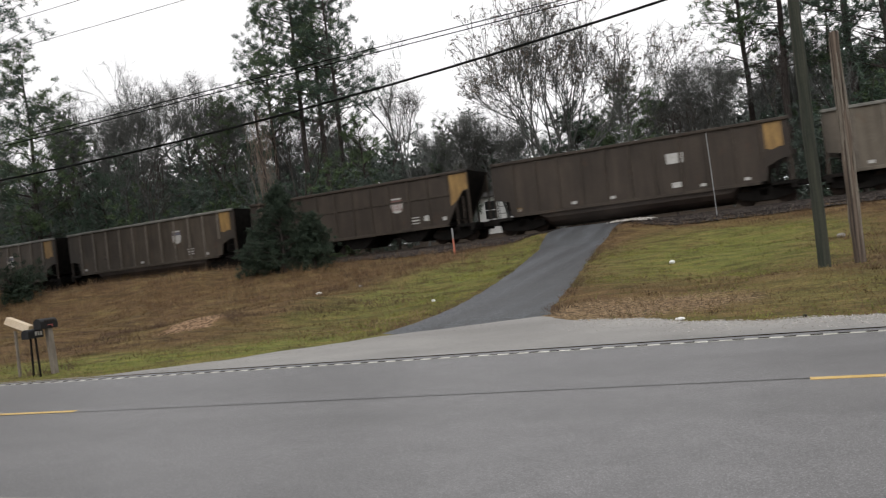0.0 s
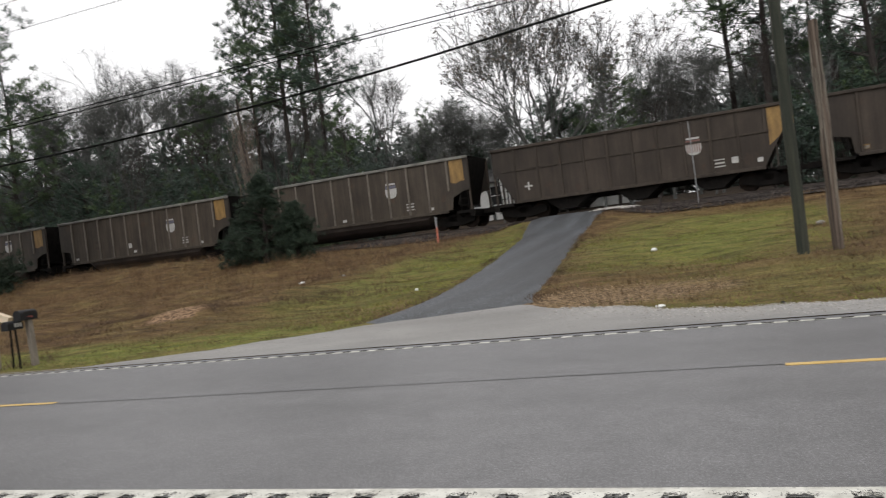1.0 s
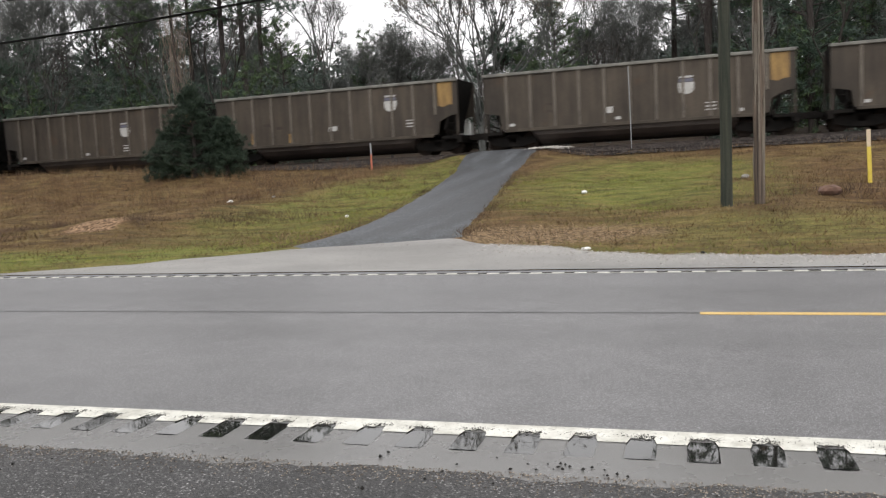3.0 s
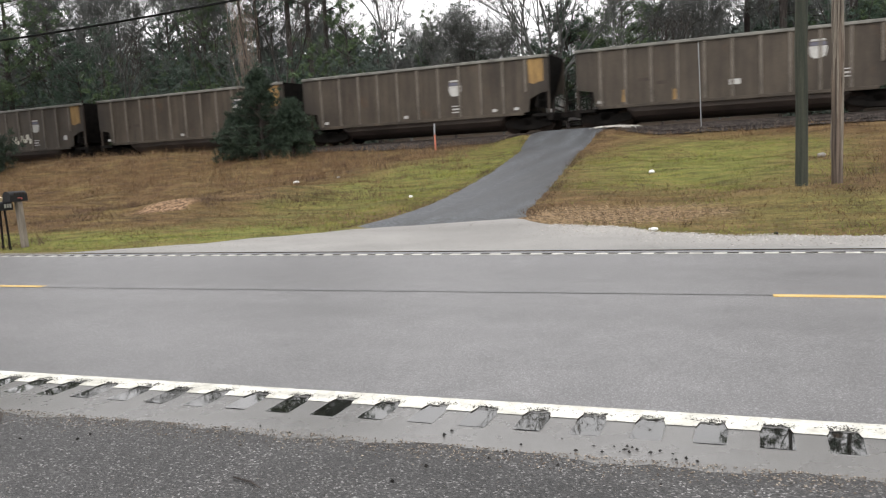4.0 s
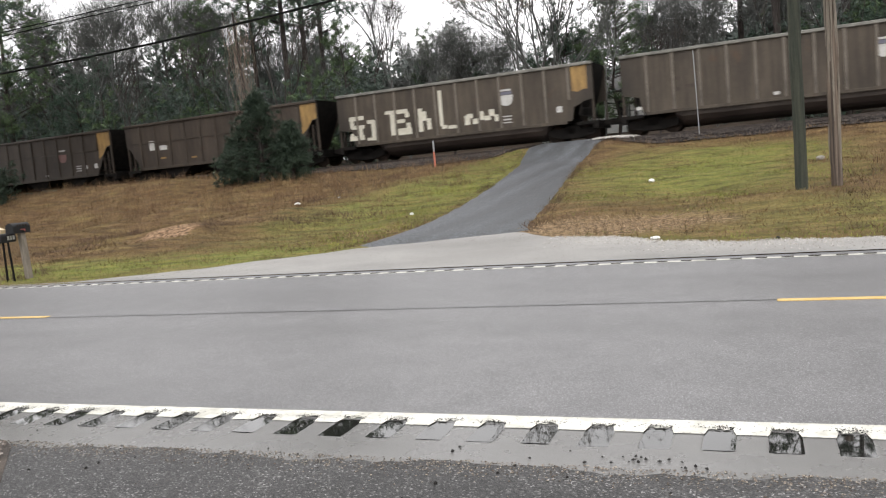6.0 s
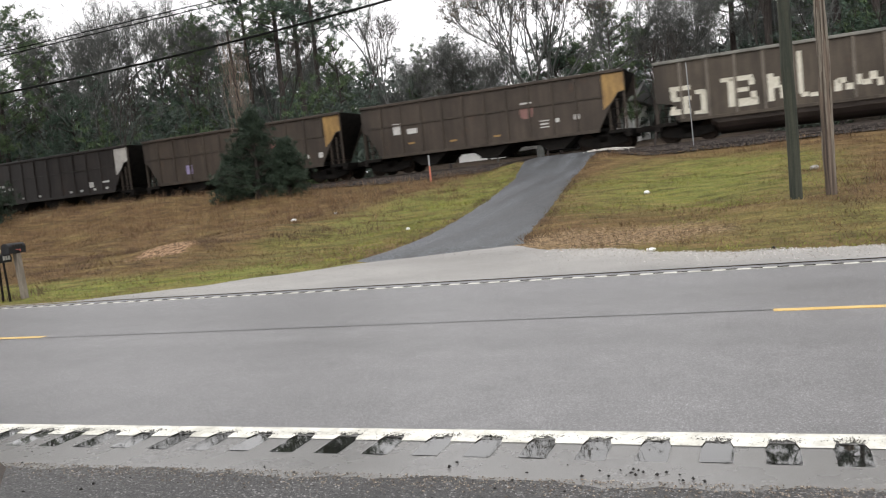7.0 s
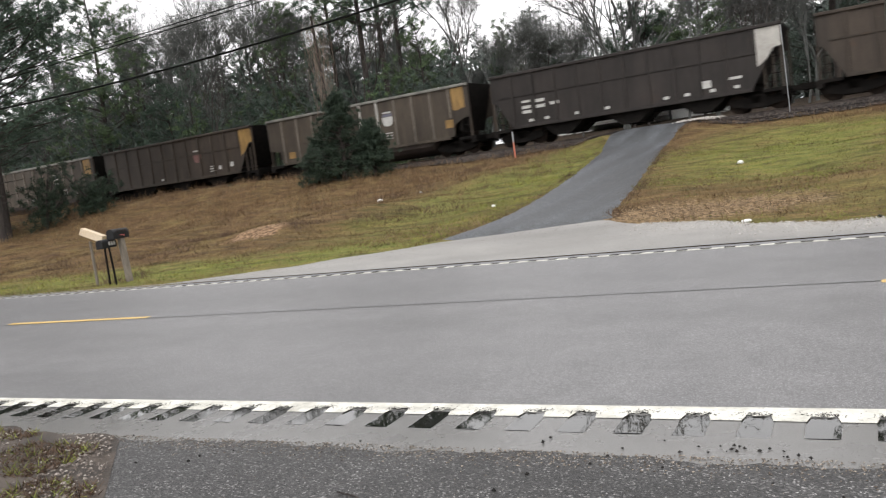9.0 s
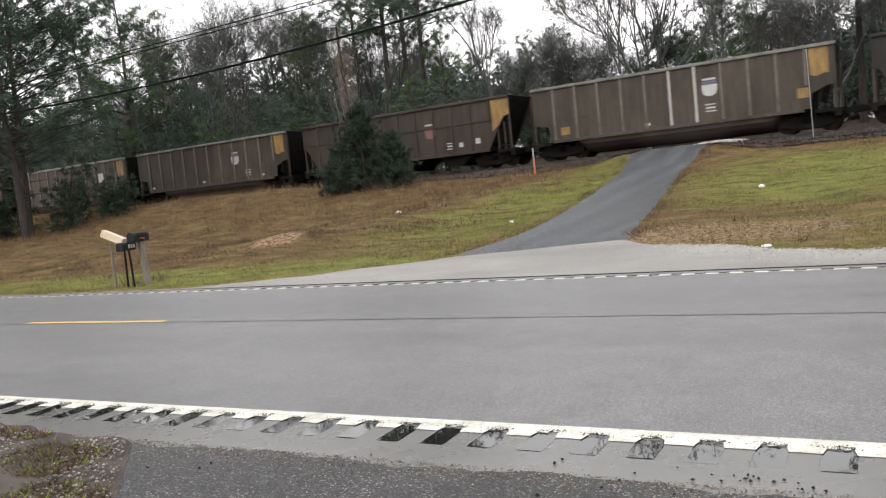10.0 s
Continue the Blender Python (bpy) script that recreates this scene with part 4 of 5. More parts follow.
def pine(x, y, h, crown=0.5, spread=3.2, seed=0, needles=None, dense=1.0, tuft=0.42, per=22, lean=0.0, r=None, label="tall pine with dark tufted crown"):
    rng = np.random.default_rng(1000 + seed)
    root = tree_root("pine_tree", x, y, label, "tree", "pines behind the railway")
    k = 9
    zs = np.linspace(0, h, k)
    drift = np.cumsum(rng.normal(0, 0.10, (k, 2)), 0) + np.outer(zs, [lean, 0])
    trunk = np.c_[drift - drift[0], zs]
    r = r or 0.010 * h + 0.04
    limb_mesh("trunk", [(trunk, r * (1 - 0.88 * zs / h))], M_BARK, root, 8)
    limbs, spots = [], []
    n = int((26 + 1.2 * h) * dense)
    for i in range(n):
        f = crown + (1 - crown) * (i + rng.random()) / n
        p0 = np.array([np.interp(f * h, zs, trunk[:, a]) for a in range(3)])
        rel = (f - crown) / (1 - crown)
        reach = spread * (0.25 + 0.75 * (1 - rel) ** 0.8) * rng.uniform(0.55, 1.15) * (0.55 + 0.45 * min(1, rel * 5))
        a = rng.uniform(0, 2 * np.pi)
        rise = rng.uniform(-0.05, 0.45) + 0.4 * rel
        out = np.array([np.cos(a), np.sin(a), 0])
        pts = [p0 + out * reach * t + np.array([0, 0, reach * (rise * t + 0.12 * t * t)]) + rng.normal(0, 0.06, 3) * t for t in (0, 0.35, 0.7, 1.0)]
        limbs.append((pts, [0.055 * (1 - 0.6 * rel), 0.04, 0.025, 0.01]))
        pts = np.array(pts)
        m = max(3, int(reach * 3.3))
        for t in rng.uniform(0.3, 1.05, m):
            q = np.array([np.interp(t, (0, 0.35, 0.7, 1.0), pts[:, a]) for a in range(3)])
            spots.append(q + rng.normal(0, 0.17 * reach ** 0.5, 3) * (1, 1, 0.7))
    for i in range(7):      # dead stubs below the crown
        f = rng.uniform(crown * 0.4, crown)
        p0 = np.array([np.interp(f * h, zs, trunk[:, a]) for a in range(3)])
        a = rng.uniform(0, 2 * np.pi)
        e = p0 + np.array([np.cos(a), np.sin(a), 0.1]) * rng.uniform(0.5, 1.6)
        limbs.append(([p0, (p0 + e) / 2, e], [0.03, 0.022, 0.008]))
    limb_mesh("branchwork", limbs, M_BARK, root, 4)
    spots = np.array(spots)
    tri_mesh("crown", tufts(rng, spots, per, tuft * 0.85, tuft * 0.10), needles or M_NEEDLE, root, "dark green needles")
    return root


def bare_tree(x, y, h, spread=0.5, seed=0, depth=6, leaves=0, r=None, label="bare grey winter hardwood", mat=None, fork=0.28, stems=1):
    rng = np.random.default_rng(2000 + seed)
    root = tree_root("bare_tree", x, y, label, "tree", "bare hardwoods")
    limbs, ends = [], []

    def grow(p, d, length, rad, level):
        pts, rads = [p], [rad]
        for i in range(3):
            d = unit(d + rng.normal(0, 0.12, 3) + (0, 0, 0.05))
            p = p + d * length / 3
            pts.append(p)
            rads.append(rad * (1 - 0.14 * (i + 1)))
        limbs.append((pts, rads))
        if level == 0:
            ends.append(p)
            return
        kids = 2 if rng.random() < 0.45 else 3
        for _ in range(kids):
            nd = unit(d + rng.normal(0, spread, 3) * (1, 1, 0.75) + (0, 0, 0.12))
            grow(pts[rng.integers(1, 4)] if level < depth - 1 and rng.random() < 0.5 else p, nd, length * rng.uniform(0.62, 0.88), max(rad * rng.uniform(0.5, 0.68), 0.017), level - 1)
    r = r or 0.011 * h + 0.03
    if stems == 1:
        grow(np.zeros(3), np.array([rng.normal(0, 0.04), rng.normal(0, 0.04), 1.0]), h * fork, r, depth)
    else:
        base = np.array([0, 0, h * 0.14])
        limbs.append(([np.zeros(3), base * 0.5, base], [r * 1.25, r * 1.1, r]))
        for k in range(stems):
            a, out = 2 * np.pi * (k + rng.random() * 0.5) / stems, rng.uniform(0.1, 0.95)
            grow(base * rng.uniform(0.7, 1.0), unit(np.array([np.cos(a) * out, np.sin(a) * out, 1.0])), h * fork * rng.uniform(0.85, 1.15), r * 0.55, depth - 1)
    zmax = max(pt[2] for pts, _ in limbs for pt in pts)
    s = h / zmax
    limbs = [([q * s for q in pts], rads) for pts, rads in limbs]
    big = [l for l in limbs if l[1][0] > 0.04]
    limb_mesh("trunk", big, mat or M_TWIG, root, 6)
    limb_mesh("branchwork", [(pts[::3], rads[::3]) for pts, rads in limbs if rads[0] <= 0.04], mat or M_TWIG, root, 3, "fine bare twigs")
    spots = np.array(ends) * s
    sprays = spots if len(spots) < 500 else spots[:: len(spots) // 500 + 1]
    tri_mesh("twig_spray", tufts(rng, sprays, 8, 0.85, 0.024, 0.5), mat or M_TWIG, root, "fine hazy twig ends")
    if leaves:
        tri_mesh("dry_leaves", tufts(rng, spots, leaves, 0.16, 0.09, 0.0), M_DRYLEAF, root, "few clinging brown leaves")
    return root


def thicket(x, y, w, h, seed=0, needles=None, n=130, tuft=0.55, name="shrub", label="dense dark evergreen undergrowth"):
    """An uneven leafy mass on several stems."""
    rng = np.random.default_rng(3000 + seed)
    root = tree_root(name, x, y, label, "shrub", "undergrowth")
    limbs, spots = [], []
    for i in range(9):
        a, reach = rng.uniform(0, 2 * np.pi), w * 0.5 * rng.uniform(0.2, 1.0)
        top = np.array([np.cos(a) * reach, np.sin(a) * reach, h * rng.uniform(0.55, 1.0)])
        pts = [np.zeros(3), top * (0.3, 0.3, 0.45), top]
        limbs.append((pts, [0.06, 0.045, 0.01]))
        for t in rng.uniform(0.12, 1.0, n // 9):
            q = top * t
            q = q + rng.normal(0, 1, 3) * (w * 0.13, w * 0.13, h * 0.07)
            q[2] = max(q[2], 0.15)
            spots.append(q)
    limb_mesh("stem", limbs, M_BARK, root, 4)
    tri_mesh("foliage", tufts(rng, np.array(spots), 22, tuft * 0.75, tuft * 0.12, 0.2), needles or M_CEDAR, root)
    return root


# tall pines and hardwoods, by bearing x/y and distance
def at_bearing(b, y):
    return b * y, y


PINES = [(-0.605, 60, 28, 0.42, 6.6, 1.5), (-0.566, 61, 28, 0.40, 6.2, 1.5), (-0.545, 58, 24, 0.42, 5.2, 1.2), (-0.515, 57, 10.5, 0.12, 3.8, 1.4), (-0.655, 63, 23, 0.42, 5.0, 1.2),
         (-0.80, 60, 12, 0.15, 3.8, 1.3), (-0.749, 60, 15.5, 0.12, 4.2, 1.6), (-0.70, 58, 11, 0.12, 4.0, 1.3), (-0.47, 66, 9, 0.15, 3.0, 1.1), (-0.395, 68, 10.5, 0.12, 2.8, 1.1),
         (-0.33, 68, 8, 0.12, 3.0, 1.1), (-0.215, 60, 9.0, 0.10, 4.2, 1.7), (-0.15, 61, 10.0, 0.12, 4.2, 1.7), (-0.10, 72, 9, 0.2, 3.4, 1.2), (0.029, 60, 26, 0.34, 4.6, 1.4),
         (-0.008, 62, 23, 0.36, 4.4, 1.2), (0.097, 58, 27, 0.30, 4.8, 1.4), (0.14, 56, 23, 0.18, 5.0, 1.6), (0.20, 60, 25, 0.15, 4.8, 1.6),
         (0.25, 56, 23, 0.15, 4.8, 1.6), (0.31, 60, 25, 0.15, 5.0, 1.4), (0.38, 58, 24, 0.15, 5.0, 1.4), (0.17, 66, 21, 0.15, 4.8, 1.4), (0.28, 66, 22, 0.15, 4.8, 1.4), (0.075, 66, 17, 0.12, 4.8, 1.4),
         (-0.93, 58, 12, 0.2, 3.8, 1.2), (-1.04, 62, 17, 0.3, 4.8, 1.3), (-1.13, 52, 22, 0.25, 5.6, 1.6), (-1.25, 58, 23, 0.3, 5.0, 1.3), (-1.42, 60, 24, 0.25, 5.0, 1.1), (-1.6, 60, 25, 0.25, 5.0, 1.1), (-0.98, 54, 10, 0.15, 4.2, 1.4)]
for i, (b, y, h, crown, spread, dense) in enumerate(PINES):
    px, py = at_bearing(b, y)
    pine(px, py, h, crown, spread, i, None if i % 3 else M_NEEDLE2, dense * (0.85 if b > 0.05 else 1.0), 0.44, 26)
# the big pines on the near side of the track
NEAR = "large spreading pine beside the track"
pine(-43.4, 30.0, 30, 0.16, 9.8, 77, None, 2.8, 0.42, 24, r=0.21, label=NEAR)
pine(-44.9, 31.4, 28, 0.18, 9.0, 78, None, 2.0, 0.42, 24, r=0.18, label=NEAR)
pine(-50.0, 33.0, 21, 0.12, 7.5, 79, None, 1.6, 0.45, 22, label=NEAR)
pine(-49.5, 27.5, 19, 0.12, 7.5, 80, None, 1.6, 0.45, 22, label=NEAR)
for i, (tx, ty, tw, th) in enumerate(((-43.6, 33.0, 4.2, 4.4), (-46.5, 31.0, 5.0, 5.0), (-46.0, 28.0, 4.5, 3.6), (-41.5, 35.0, 3.6, 3.0), (-49.0, 30.0, 5.0, 4.5))):
    thicket(tx, ty, tw, th, 90 + i, M_CEDAR, 240, 0.38)

BARE = [(-1.008, 60, 20, 7), (-0.96, 68, 21, 7), (-0.888, 60, 20.5, 7), (-0.84, 62, 19, 7), (-0.797, 61, 18, 7), (-0.92, 64, 20, 7), (-1.06, 62, 19, 7), (-0.76, 68, 18, 7), (-0.70, 66, 16, 6), (-0.445, 62, 17.5, 6), (-0.42, 64, 11, 6), (-0.242, 57, 18.5, 7), (-0.135, 60, 13.5, 6),
        (-0.085, 60, 10.5, 6), (-0.055, 62, 10, 6), (-0.03, 60, 10.5, 6), (0.05, 64, 12, 6), (-1.12, 64, 18, 6), (-1.18, 60, 16, 6), (-0.62, 70, 14, 6), (-0.36, 66, 9.5, 6), (-0.31, 66, 10.5, 6)]
for i, (b, y, h, depth) in enumerate(BARE):
    px, py = at_bearing(b, y)
    bare_tree(px, py, h, 0.34 if h < 17 else 0.30, i, depth, leaves=4 if i in (11, 12) else 0, fork=0.24, stems=8 if i == 11 else 1)

# undergrowth along the far side of the track, and woods behind
for i in range(50):
    b = -1.7 + 2.15 * i / 49
    y = 52 + 5 * ((i * 0.618) % 1)
    if -0.46 < b < 0.05:
        continue
    thicket(b * y, y, 5.5, 5.5 + 4.5 * ((i * 0.377) % 1), i, (M_HAZEDLEAF, M_NEEDLE, M_NEEDLE2, M_HAZEDLEAF)[i % 4], 240, 0.5)
for i in range(44):
    b = -1.75 + 2.25 * i / 43
    y = 67 + 10 * ((i * 0.618) % 1)
    h = (5 + 2 * ((i * 0.377) % 1)) if -0.50 < b < 0.06 else 9 + 4 * ((i * 0.377) % 1) + (5 if b < -0.65 or b > 0.1 else 0)
    pine(b * y, y, h, 0.08, 3.4, 200 + i, (M_NEEDLE, M_HAZEDLEAF)[i % 2], 1.0, 0.55, 14, label="mid-height pine in the wood behind the railway")
for i in range(64):
    b = -1.9 + 2.5 * i / 63
    y = 88 + 18 * ((i * 0.618) % 1)
    h = 11 + 5 * ((i * 0.377) % 1)
    pine(b * y, y, h, 0.05, 4.2, 300 + i, M_HAZEDLEAF, 0.9, 0.8, 10, label="far pine with haze in its leaf colour")
rng = np.random.default_rng(71)
n = 22000
wx, wy = rng.uniform(-230, 90, n), rng.uniform(98, 118, n)
wh = 15 + 2.5 * np.sin(0.11 * wx) + 2.0 * np.sin(0.31 * wx + 1) + 1.5 * np.sin(0.83 * wx)
wh = wh * (1 - 0.5 * np.clip(1.4 - np.abs(wx / wy + 0.24) / 0.25, 0, 1))
wz = 4.5 + wh * rng.random(n) ** 0.8
# The far wall gets its haze from the leaf colour alone.
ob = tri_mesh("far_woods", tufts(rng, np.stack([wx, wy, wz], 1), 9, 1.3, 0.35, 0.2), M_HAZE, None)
tagged(ob, "wall of distant pine woods, haze in its leaf colour", "woods", kind="stuff")
for i in range(30):
    b = -1.5 + 1.9 * i / 29
    y = 64 + 14 * ((i * 0.7548) % 1)
    bare_tree(b * y, y, (6.5 if -0.46 < b < 0.0 else 10) + 5 * ((i * 0.569) % 1), 0.3, 50 + i, 6, label="bare grey sapling in the wood")
for i in range(28):
    b = -1.4 + 1.75 * i / 27
    y = 50.5 + 9 * ((i * 0.7548) % 1)
    bare_tree(b * y, y, (5 if -0.46 < b < 0.0 else 8) + 5 * ((i * 0.569) % 1), 0.20, 120 + i, 4, r=0.07 + 0.05 * ((i * 0.31) % 1), fork=0.4, label="slim bare grey sapling by the railway", mat=(M_BARK, M_TWIG)[i % 2])

# ---- the evergreen before the track, with a vine-hung snag ----
def cedar(x, y, w, h, seed):
    rng = np.random.default_rng(seed)
    root = tree_root("cedar_bush", x, y, "dense dark green cedar bush before the track", "bush")
    limb_mesh("trunk", [([(0, 0, 0), (0.05, 0, h * 0.5), (0, 0.05, h)], [0.14, 0.08, 0.02])], M_BARK, root, 6)
    spots, limbs = [], []
    for i in range(120):
        f = rng.random() ** 0.85
        a = rng.uniform(0, 2 * np.pi)
        reach = w / 2 * (1 - f) ** 0.7 * rng.uniform(0.45, 1.28) * (1.0 if f > 0.12 else 0.85)
        e = np.array([np.cos(a) * reach, np.sin(a) * reach, f * h + 0.22 * reach])
        s = np.array([0, 0, f * h * 0.92])
        limbs.append(([s, (s + e) / 2, e], [0.03, 0.02, 0.006]))
        for t in rng.uniform(0.35, 1.05, 7):
            spots.append(s + (e - s) * t + rng.normal(0, 0.12, 3))
    limb_mesh("branchwork", limbs, M_BARK, root, 3)
    tri_mesh("foliage", tufts(rng, np.array(spots), 48, 0.19, 0.022, 0.3), M_CEDAR, root)
    return root


cedar(-23.0, 35.0, 4.4, 4.5, 11)
cedar(-21.5, 35.4, 3.0, 2.8, 12)
cedar(-24.6, 35.3, 2.6, 2.3, 13)


def vine_snag(x, y, h, seed):
    rng = np.random.default_rng(seed)
    root = tree_root("vine_snag", x, y, "dead trunk hung with tangled dry vines", "dead tree")
    zs = np.linspace(0, h, 7)
    trunk = np.c_[0.12 * np.sin(zs * 0.7) - 0.03 * zs, 0.1 * np.cos(zs), zs]
    limb_mesh("trunk", [(trunk, 0.14 * (1 - 0.6 * zs / h))], M_BARK, root, 6)
    vines = []
    for i in range(120):
        z0, z1 = sorted(rng.uniform(h * 0.3, h * 1.0, 2))
        if z1 - z0 < 0.5:
            z1 = z0 + 1.0
        w = 0.05 + 0.75 * rng.random() ** 1.6 * (0.5 + z1 / h)
        a = rng.uniform(0, 2 * np.pi)
        pts = []
        for t in np.linspace(0, 1, 5):
            z = z1 + (z0 - z1) * t
            c = np.array([np.interp(z, zs, trunk[:, 0]), np.interp(z, zs, trunk[:, 1]), z])
            pts.append(c + w * np.array([np.cos(a + t), np.sin(a + t), 0]) * (0.9 - 0.3 * t) + rng.normal(0, 0.08, 3))
        vines.append((pts, [0.009, 0.008, 0.007, 0.006, 0.004]))
    limb_mesh("vine_tangle", vines, M_VINE, root, 3, "tangled dry vines")


vine_snag(-24.0, 35.9, 8.7, 21)

# ---- poles, posts and wires ----
def pole(x, y, h, r, material, label, seed, splits=0, lean=(0, 0), top_r=0.8):
    rng = np.random.default_rng(seed)
    root = tree_root("utility_pole", x, y, label, "utility pole")
    zs = np.linspace(0, h, 12)
    pts = np.c_[lean[0] * zs + 0.012 * rng.normal(size=12), lean[1] * zs + 0.012 * rng.normal(size=12), zs]
    limb_mesh("shaft", [(pts, r * (1 - (1 - top_r) * zs / h) * (1 + 0.03 * rng.normal(size=12)))], material, root, 14)
    bm = bmesh.new()
    bmesh.ops.create_circle(bm, cap_ends=True, radius=r * top_r * 1.02, segments=14, matrix=Matrix.Translation(pts[-1]))
    part("shaft_top", bm, material, root)
    for i in range(splits):
        a, z0 = rng.uniform(math.pi, 2 * math.pi), rng.uniform(0.2, h * 0.7)
        bm = bmesh.new()
        z1 = min(h + 0.15, z0 + rng.uniform(0.8, 2.2))
        cx, cy = lean[0] * z0 + math.cos(a) * r * 0.93, lean[1] * z0 + math.sin(a) * r * 0.93
        tube(bm, [(cx, cy, z0), (cx + lean[0] * (z1 - z0) / 2, cy, (z0 + z1) / 2), (cx + lean[0] * (z1 - z0), cy, z1)], [0.012, 0.028, 0.008], 5)
        part("splinter", bm, M_POSTWOOD, root, "pale split sliver of wood")
    return root


pole_a = pole(0.92, 19.7, 11.0, 0.138, M_POLE_G, "tall mossy wooden utility pole in the grass", 31)
pole_b = pole(1.64, 20.0, 5.2, 0.122, M_POLE_B, "short split and weathered pole stump", 32, 14, (0.004, 0))


def cable(name, pts, r, label):
    bm = bmesh.new()
    tube(bm, pts, [r] * len(pts), 5)
    return tagged(part(name, bm, M_WIRE), label, "cable", "overhead cables")


def hang(a, b, sag, n=28):
    a, b = Vector(a), Vector(b)
    return [a.lerp(b, i / n) - Vector((0, 0, 4 * sag * (i / n) * (1 - i / n))) for i in range(n + 1)]


PA, PL = (0.92, 19.53), (-45.2, 19.6)
pole(PL[0], PL[1] + 0.1, 11.2, 0.15, M_POLE_G, "tall wooden utility pole by the pines", 33)
cable("telephone_cable", hang((*PA, 7.12), (*PL, 7.13), 1.36), 0.034, "thick black cable slung along the road")
cable("telephone_cable", hang((*PA, 7.12), (40, 19.6, 7.2), 1.0), 0.034, "thick black cable slung along the road")
for dz, dy in ((0.0, 0.0), (0.16, 0.14)):
    cable("power_wire", hang((PA[0], PA[1] + dy, 7.35 + dz), (PL[0], PL[1] + dy, 6.45 + dz), 0.02), 0.014, "thin overhead wire along the road")
    cable("power_wire", hang((PA[0], PA[1] + dy, 7.35 + dz), (40, 19.6 + dy, 7.5 + dz), 0.6), 0.014, "thin overhead wire along the road")


for zw, dy in ((11.0, 0.02), (10.05, -0.02)):
    cable("power_wire", hang((PA[0], PA[1] + dy, zw), (PL[0], PL[1] + dy, zw), 0.14), 0.009, "thin high wire along the road")
    cable("power_wire", hang((PA[0], PA[1] + dy, zw), (40, 19.6 + dy, zw), 0.3), 0.009, "thin high wire along the road")


def post(name, x, y, h, w, bands, label, category, lean=0.0):
    """A slim marker post in stacked coloured bands."""
    root = tree_root(name, x, y, label, category)
    z = 0.0
    for i, (frac, material) in enumerate(bands):
        bm = bmesh.new()
        z1 = z + h * frac
        v = box(bm, -w / 2, -w / 4, z, w / 2, w / 4, z1)
        for q in v:
            q.co.x += lean * q.co.z
        bevelled(bm, w * 0.12)
        part("shaft" if i == 0 else "band", bm, material, root)
        z = z1 + 0.001
    return root


post("marker_post", -14.3, 36.5, 1.35, 0.085, [(0.62, M_ORANGE), (0.38, M_METAL)], "slim marker post, faded orange with a grey top", "marker post")
post("pipeline_marker", 4.68, 23.8, 1.5, 0.10, [(0.70, M_POSTYEL), (0.30, M_BOXTAN)], "yellow pipeline marker post with a pale top", "marker post", -0.03)
post("red_white_marker", 8.08, 35.5, 1.4, 0.12, [(0.5, M_MARK), (0.5, M_RED)], "red and white marker post in the grass", "marker post")
sign = tree_root("crossing_sign_post", -2.3, 39.0, "tall thin steel sign post seen edge-on", "sign post")
bm = bmesh.new()
tube(bm, [(0, 0, 0), (-0.03, 0, 2), (-0.07, 0, 3.95)], [0.024, 0.023, 0.022], 8)
part("shaft", bm, M_METAL, sign)

# ---- mailboxes ----
def mailbox(x, y, z, w, h, length, turn, material, label, tilt=0.0):
    box_ = empty("mailbox", pose(x, y, z, 0, tilt, turn), label, "mailbox", "roadside mailboxes")
    o = [(-w / 2, 0), (w / 2, 0), (w / 2, h - w / 2)] + [(w / 2 * math.cos(a), h - w / 2 + w / 2 * math.sin(a)) for a in np.linspace(0.3, math.pi - 0.3, 7)] + [(-w / 2, h - w / 2)]
    bm = bmesh.new()
    prism(bm, o, -length / 2, length / 2)
    part("body", bm, material, box_)
    bm = bmesh.new()
    prism(bm, [(x_ * 1.05, z_ * 1.03 - 0.004) for x_, z_ in o], -length / 2 - 0.018, -length / 2 - 0.001)
    part("door", bm, material, box_)
    return box_


def stake(name, x, y, z1, w, material, label, lean=0.0, parent=None):
    z0 = float(land(x, y)) - 0.05
    bm = bmesh.new()
    v = box(bm, -w / 2, -w / 2, 0, w / 2, w / 2, z1 - z0)
    for q in v:
        q.co.x += lean * (q.co.z - (z1 - z0))
    bevelled(bm, w * 0.1)
    ob = part(name, bm, material)
    ob.matrix_world = pose(x, y, z0)
    return tagged(ob, label, "mailbox post", "mailbox posts")


big = mailbox(-14.5, 12.85, 0.97, 0.18, 0.215, 0.48, 8, M_BOXBLACK, "black arched metal mailbox on a wooden post")
for k in range(4):
    bm = bmesh.new()
    box(bm, 0.0915, -0.14 + 0.08 * k, 0.135, 0.094, -0.10 + 0.08 * k, 0.185)
    part("number_bar", bm, M_RUST, big)
bm = bmesh.new()
box(bm, 0.0915, -0.06, 0.065, 0.099, 0.08, 0.08)
box(bm, 0.0915, 0.05, 0.035, 0.099, 0.08, 0.08)
part("flag", bm, M_RED, big, "small red flag")
small = mailbox(-14.62, 12.60, 0.80, 0.17, 0.19, 0.42, 8, M_BOXBLACK, "small black mailbox with white number bars")
for k in range(3):
    bm = bmesh.new()
    box(bm, 0.087, -0.04 + 0.075 * k, 0.05, 0.090, 0.015 + 0.075 * k, 0.135)
    part("number_bar", bm, M_MARK, small)
stake("mailbox_post", -14.5, 12.9, 0.97, 0.12, M_POSTWOOD, "weathered grey wooden mailbox post", -0.06)
stake("mailbox_post", -14.70, 12.60, 0.80, 0.035, M_UNDER, "thin dark steel stake under a mailbox", 0.02)
stake("mailbox_post", -14.56, 12.60, 0.80, 0.035, M_UNDER, "thin dark steel stake under a mailbox", -0.05)
